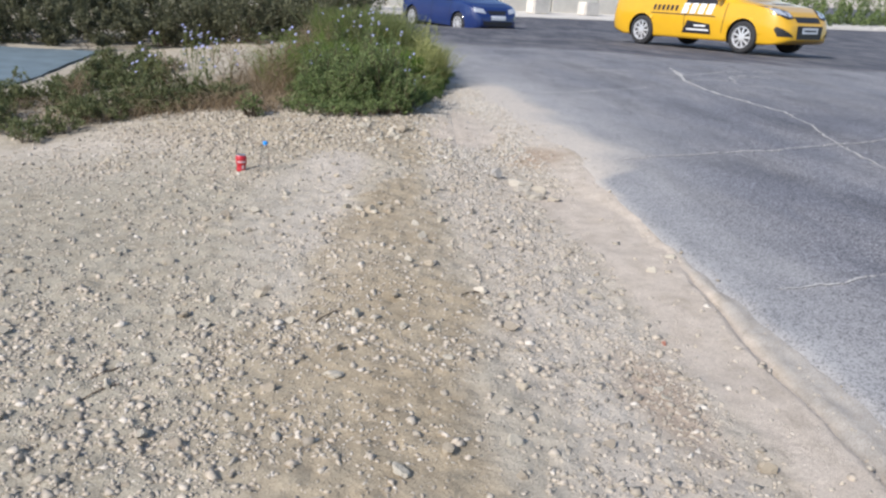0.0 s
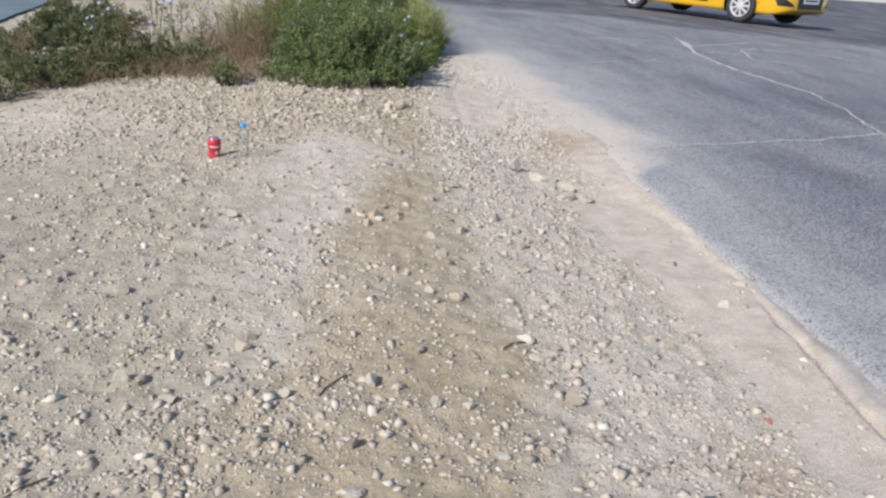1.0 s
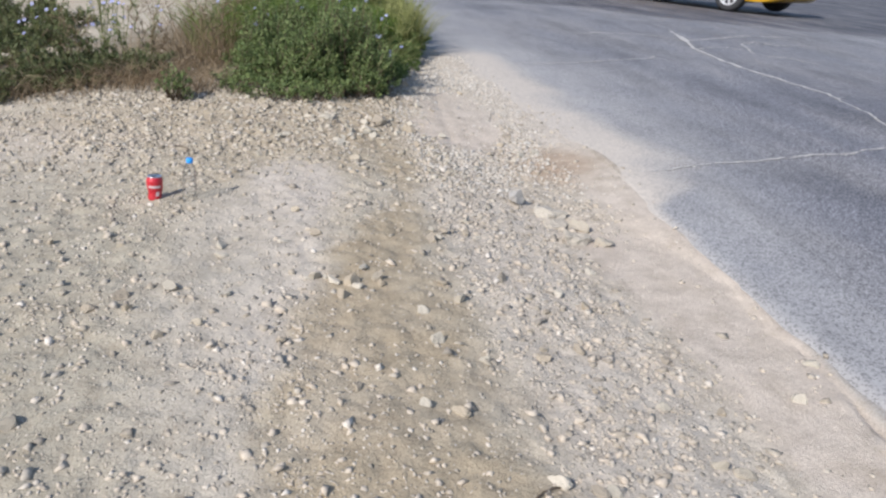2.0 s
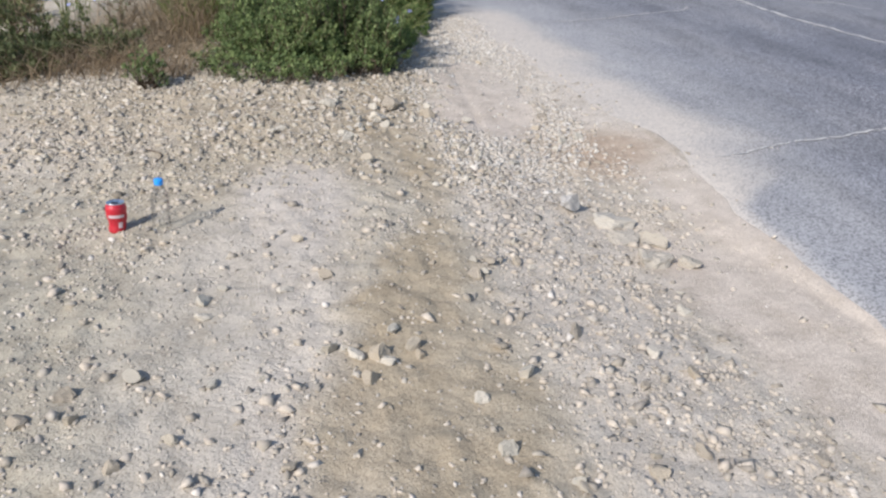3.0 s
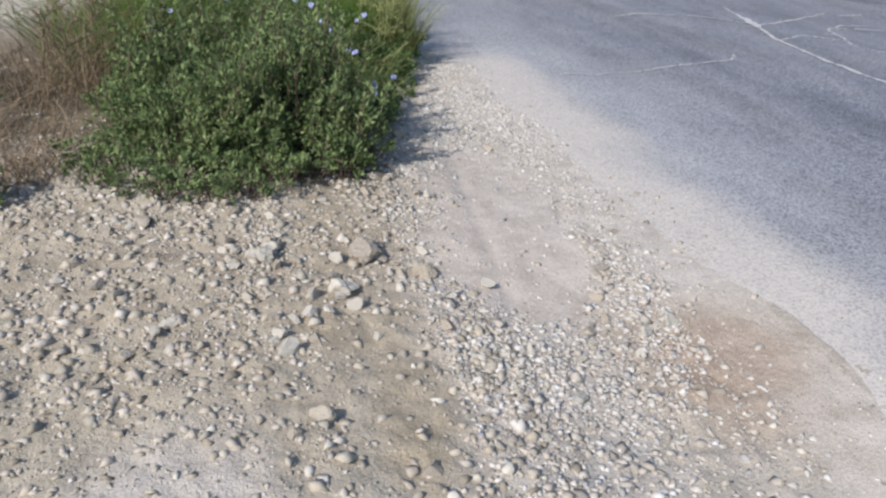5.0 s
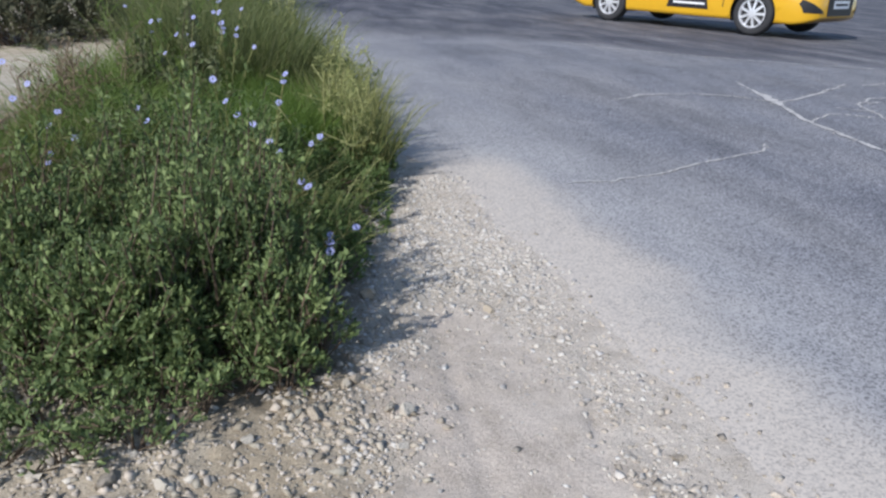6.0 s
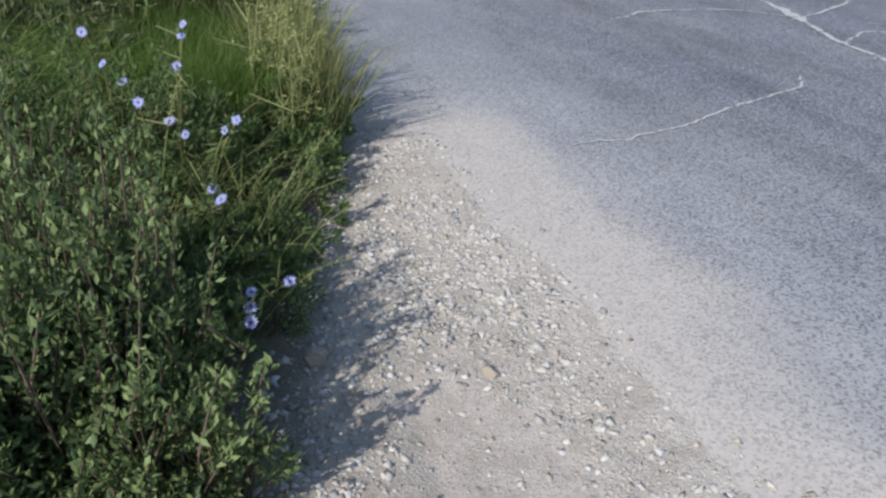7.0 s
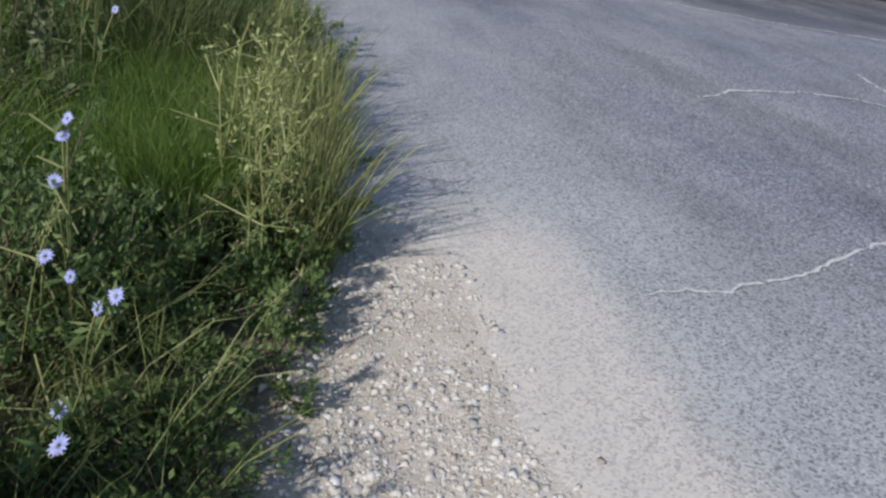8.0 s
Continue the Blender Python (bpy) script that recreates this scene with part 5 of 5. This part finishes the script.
    for ax in (wheelbase / 2, -wheelbase / 2):
        for sgn in (1, -1):
            liner = bmesh.new()
            rows = []
            for y in (hw * 0.96, hw - 0.32):
                rows.append([liner.verts.new((ax + radius * 1.01 * math.cos(math.pi * (1.12 - 1.24 * k / 20)), sgn * y, axle + radius * 1.01 * math.sin(math.pi * (1.12 - 1.24 * k / 20)))) for k in range(21)])
            for k in range(20):
                liner.faces.new((rows[0][k], rows[0][k + 1], rows[1][k + 1], rows[1][k]))
            liner.faces.new(rows[1])
            part("wheel_arch", liner, BLACK, root, "dark wheel arch")
            hub = Matrix.Translation((ax, sgn * (hw - 0.105), 0.302)) @ Matrix.Rotation(-sgn * math.pi / 2, 4, 'X')
            wheel = part("wheel", lathe([(0.20, -0.095), (0.275, -0.092), (0.298, -0.07), (0.302, -0.03), (0.302, 0.03), (0.298, 0.07), (0.275, 0.092), (0.205, 0.095), (0.198, 0.06)], 36), TYRE, root, "black rubber tyre", smooth=True)
            wheel.matrix_local = hub
            rim = lathe([(0.198, 0.05), (0.203, 0.096), (0.190, 0.098), (0.176, 0.07), (0.176, 0.02)], 36)
            for k in range(9):
                bmesh.ops.create_cube(rim, size=1, matrix=Matrix.Rotation(2 * math.pi * k / 9, 4, 'Z') @ Matrix.Translation((0.11, 0, 0.075)) @ Matrix.Rotation(radians(6), 4, 'Y') @ Matrix.Diagonal((0.15, 0.036, 0.022, 1)))
            bmesh.ops.create_cone(rim, cap_ends=True, segments=20, radius1=0.055, radius2=0.042, depth=0.03, matrix=Matrix.Translation((0, 0, 0.08)))
            part("rim", rim, ALLOY, wheel, "silver spoked alloy rim")
    # windows and lamps
    for view, sgn in (("right", -1), ("left", 1)):
        panel("side_window", [(0.72, 0.99), (0.30, 1.38), (-0.10, 1.41), (-0.10, 0.97)], CARGLASS, view, label="dark side window")
        panel("side_window", [(-0.16, 0.97), (-0.16, 1.41), (-0.62, 1.36), (-0.95, 1.02)], CARGLASS, view, label="dark side window")
        panel("door_seam", [(-0.12, 0.30), (-0.12, 0.95), (-0.135, 0.95), (-0.135, 0.30)], BLACK, view, 0.003)
        panel("door_seam", [(0.80, 0.36), (0.86, 0.92), (0.845, 0.92), (0.785, 0.36)], BLACK, view, 0.003)
        panel("door_handle", [(0.02, 0.82), (0.02, 0.85), (-0.08, 0.85), (-0.08, 0.82)], paint, view, 0.018)
        mirror = bmesh.new()
        bmesh.ops.create_icosphere(mirror, subdivisions=2, radius=0.5, matrix=Matrix.Translation((0.72, sgn * (hw + 0.06), 1.02)) @ Matrix.Diagonal((0.12, 0.22, 0.15, 1)))
        part("wing_mirror", mirror, paint, root, smooth=True)
    panel("windscreen", [(0.93, -0.62), (0.42, -0.50), (0.42, 0.50), (0.93, 0.62)], CARGLASS, "top", label="dark windscreen")
    return root, panel
front_contact, rear_contact = Vector((8.03, 14.49, -0.01)), Vector((6.93, 16.73, -0.11))
ahead = (front_contact - rear_contact).normalized()
leftward = Vector((0, 0, 1)).cross(ahead).normalized()
upward = ahead.cross(leftward)
mid = (front_contact + rear_contact) / 2 + leftward * 0.76
taxi_pose = Matrix(((ahead.x, leftward.x, upward.x, mid.x), (ahead.y, leftward.y, upward.y, mid.y), (ahead.z, leftward.z, upward.z, mid.z), (0, 0, 0, 1)))
taxi, lay = car("taxi", taxi_pose, TAXI, "yellow taxi saloon with black lettering on the road", 4.30, 1.74, 1.50, 2.525, 0.86)
for s in (-1, 1):
    lay("headlight_housing", [(s * 0.42, 0.69), (s * 0.46, 0.81), (s * 0.66, 0.88), (s * 0.82, 0.89), (s * 0.82, 0.75), (s * 0.62, 0.67)], BLACK, "front", 0.008, label="dark headlight housing")
    lay("headlight", [(s * 0.60, 0.72), (s * 0.60, 0.84), (s * 0.80, 0.87), (s * 0.80, 0.77)], LAMP, "front", 0.016, label="clear headlight lens")
    lay("headlight", [(s * 0.45, 0.72), (s * 0.47, 0.79), (s * 0.57, 0.82), (s * 0.57, 0.71)], LAMP, "front", 0.016, label="clear headlight lens")
    lay("fog_lamp_recess", [(s * 0.50, 0.36), (s * 0.56, 0.40), (s * 0.80, 0.54), (s * 0.82, 0.48), (s * 0.78, 0.36)], BLACK, "front", 0.008, label="black fog lamp recess")
    lay("tail_lamp", [(s * 0.55, 0.75), (s * 0.55, 0.92), (s * 0.75, 0.95), (s * 0.75, 0.75)], REDLAMP, "rear", 0.01)
lay("grille", [(-0.38, 0.62), (-0.40, 0.72), (0.40, 0.72), (0.38, 0.62)], BLACK, "front", 0.008, label="black grille")
lay("lower_grille", [(-0.40, 0.32), (-0.42, 0.56), (0.42, 0.56), (0.40, 0.32)], BLACK, "front", 0.008, label="black lower grille")
lay("number_plate", [(-0.26, 0.42), (-0.26, 0.53), (0.26, 0.53), (0.26, 0.42)], PLATE, "front", 0.02, label="white number plate")
lay("plate_bar", [(-0.20, 0.46), (-0.20, 0.49), (0.20, 0.49), (0.20, 0.46)], INK, "front", 0.024)
for k in range(6):
    a = -0.98 + 0.115 * k
    lay("number_bar", [(a, 0.73), (a + 0.02, 0.84), (a + 0.085, 0.84), (a + 0.065, 0.73)], INK, "right", 0.006)
lay("side_stripe", [(-1.02, 0.665), (-1.02, 0.685), (0.62, 0.665), (0.62, 0.645)], INK, "right", 0.006, label="thin black stripe")
lay("brand_panel", [(-0.16, 0.88), (-0.12, 1.0), (0.60, 1.0), (0.62, 0.88)], INK, "right", 0.006, label="dark printed panel")
# a bold mark of plain white slanted blocks
for k in range(4):
    a = -0.22 + 0.20 * k
    lay("brand_shape", [(a, 0.69), (a + 0.05, 0.89), (a + 0.19, 0.89), (a + 0.14, 0.69)], WHITE, "right", 0.009, label="bold white printed block")
lay("door_sign", [(-0.16, 0.31), (-0.04, 0.56), (0.52, 0.50), (0.56, 0.31)], INK, "right", 0.007, label="black door sign")
lay("sign_bar", [(0.14, 0.45), (0.14, 0.48), (0.42, 0.48), (0.42, 0.45)], WHITE, "right", 0.011)
lay("sign_bar", [(-0.04, 0.37), (-0.04, 0.40), (0.50, 0.40), (0.50, 0.37)], WHITE, "right", 0.011)
for k in range(5):
    lay("bonnet_bar", [(1.42, -0.30 + 0.13 * k), (1.42, -0.21 + 0.13 * k), (1.54, -0.21 + 0.13 * k), (1.54, -0.30 + 0.13 * k)], INK, "top", 0.006)

blue_pose = pose(3.98, 24.10, -0.60, 0, 0.0, -64)
blue_car, lay2 = car("blue_car", blue_pose, BLUE, "blue hatchback driving on the far road", 3.95, 1.68, 1.46, 2.45, 0.80, sedan=False)
for s in (-1, 1):
    lay2("headlight", [(s * 0.40, 0.64), (s * 0.44, 0.76), (s * 0.72, 0.80), (s * 0.74, 0.68)], LAMP, "front", 0.012, label="bright headlight")
lay2("grille", [(-0.28, 0.62), (-0.34, 0.72), (0.34, 0.72), (0.28, 0.62)], BLACK, "front", 0.008)
lay2("bumper_strip", [(-0.70, 0.24), (-0.74, 0.33), (0.74, 0.33), (0.70, 0.24)], BLACK, "front", 0.008, label="black lower bumper")
lay2("lower_grille", [(-0.50, 0.34), (-0.52, 0.44), (0.52, 0.44), (0.50, 0.34)], BLACK, "front", 0.008)
lay2("number_plate", [(-0.26, 0.48), (-0.26, 0.59), (0.26, 0.59), (0.26, 0.48)], PLATE, "front", 0.02, label="white number plate")

# ---- the far side ----
CONCRETE = plain("pale concrete", (0.62, 0.58, 0.52), 0.9, 0, 0.15, 2, 0.01)
PLASTER = plain("cream plaster", (0.72, 0.68, 0.60), 0.9, 0, 0.1, 1.5, 0.01)
DARKLEAF = leaf_material("dark far foliage", [(0.0, (0.065, 0.07, 0.042)), (0.6, (0.135, 0.14, 0.08)), (1.0, (0.235, 0.22, 0.125))])


def box(name, x0, y0, z0, x1, y1, z1, mat, parent=None, turn=0.0, bevel=0.02):
    bm = bmesh.new()
    c = ((x0 + x1) / 2, (y0 + y1) / 2)
    bmesh.ops.create_cube(bm, size=1, matrix=Matrix.Translation((c[0], c[1], (z0 + z1) / 2)) @ Matrix.Rotation(radians(turn), 4, 'Z') @ Matrix.Diagonal((abs(x1 - x0), abs(y1 - y0), z1 - z0, 1)))
    bmesh.ops.bevel(bm, geom=list(bm.edges), offset=bevel, segments=2, affect='EDGES')
    return part(name, bm, mat, parent)


ALONG, ACROSS = np.array([0.905, 0.425]), np.array([-0.425, 0.905])


def beyond(s, d):
    """The place s metres along the far kerb and d metres behind it."""
    return np.array([2.5, 30.0]) + ALONG * s + ACROSS * d


KERB_Z = -0.62
run = np.linspace(-60, 90, 80)
pv = np.array([(*beyond(s, d), KERB_Z + h) for d, h in ((0, -0.4), (0, 0.12), (0.3, 0.13), (3.2, 0.16)) for s in run])
pavement = sheet("pavement", pv, grid_faces(4, 80), CONCRETE)
tagged(pavement, "pale concrete pavement with a kerb across the road", "pavement", kind="structure")
far_wall = empty("wall_far")
tagged(far_wall, "low cream wall of blocks across the road", "wall", kind="structure")
for k in range(18):
    c = beyond(-30 + 3.0 * k, 3.4)
    box("block", c[0] - 1.47, c[1] - 0.25, KERB_Z, c[0] + 1.47, c[1] + 0.25, KERB_Z + 1.5 + 0.25 * (k % 3), PLASTER, far_wall, 25.2, 0.03)
for k in range(5):
    c = beyond(5.5 + 3.1 * k, 1.9)
    b = box("concrete_block", c[0] - 0.45, c[1] - 0.3, KERB_Z + 0.12, c[0] + 0.45, c[1] + 0.3, KERB_Z + 0.75 + 0.1 * (k % 2), CONCRETE, None, 25.2, 0.05)
    tagged(b, "pale concrete block standing on the pavement", "concrete block", "concrete blocks")


def far_bush(name, lumps, leaves, size, label, mat=DARKLEAF):
    return shrub(name, lumps, leaves, size, mat, label, "bush", twigs=400)


far_bush("hedge", [(*beyond(25.5 + 2.2 * k, 2.2 + 0.8 * (k % 2)), 1.7, 2.4 + 0.4 * (k % 3)) for k in range(9)], 22000, 0.16, "dark green hedge along the far kerb", LEAF)
far_bush("bush", [(-9.0 + 0.95 * k, 10.15 + 0.28 * k + 0.3 * (k % 3), 0.75, max(0.42, 1.15 - 0.095 * k) + 0.12 * (k % 2)) for k in range(9)] + [(-8.5 + 1.1 * k, 11.9 + 0.25 * k, 0.9, max(0.5, 1.2 - 0.1 * k)) for k in range(8)], 90000, 0.06, "dark wild bushes across the lot")
far_bush("bush", [(-2.3 + 0.55 * k, 12.3 + 0.25 * (k % 2), 0.5, 0.62 + 0.12 * (k % 3)) for k in range(6)], 22000, 0.05, "dark wild bushes beyond the pale lot")
far_bush("bush", [(-9 + 1.5 * k, 18.5 + 0.8 * (k % 3), 1.2, 1.3 + 0.3 * (k % 2)) for k in range(7)], 36000, 0.11, "dark wild bushes across the lot", DARKLEAF)
far_bush("bush", [(-16 + 2.5 * k, 30 + 1.8 * (k % 3), 2.0, 3.0 + 0.6 * (k % 2)) for k in range(7)], 14000, 0.24, "tall yellow-green bushes in the distance", STALK)
sv = np.array([(x, y) for x in np.linspace(-14, -2.95, 24) for y in np.linspace(8.0, 11.3, 12)])
for spots, text in (([(-2.45, 8.0, 0.30, 0.18), (-2.3, 8.9, 0.35, 0.20), (-2.0, 8.1, 0.3, 0.17)], "low dark weeds beside the asphalt strip"),
                    ([(-2.3, 9.7, 0.4, 0.22), (-1.9, 9.1, 0.35, 0.18), (-1.75, 8.3, 0.3, 0.16)], "low weeds at the edge of the pale lot")):
    shrub("weed", lumpy(11, spots), 8000, 0.030, DUSTY, text, "weed", twigs=400)
# the bluish tone of shade on this strip is put into its colour
side_road = sheet("side_road", np.column_stack([sv, ground_z(sv[:, 0], sv[:, 1]) + 0.02]), grid_faces(24, 12), plain("asphalt with painted bluish shade", (0.14, 0.185, 0.205), 0.8, 0, 0.2, 3, 0.005))
tagged(side_road, "strip of asphalt with painted bluish shade beside the lot", "road", kind="structure")
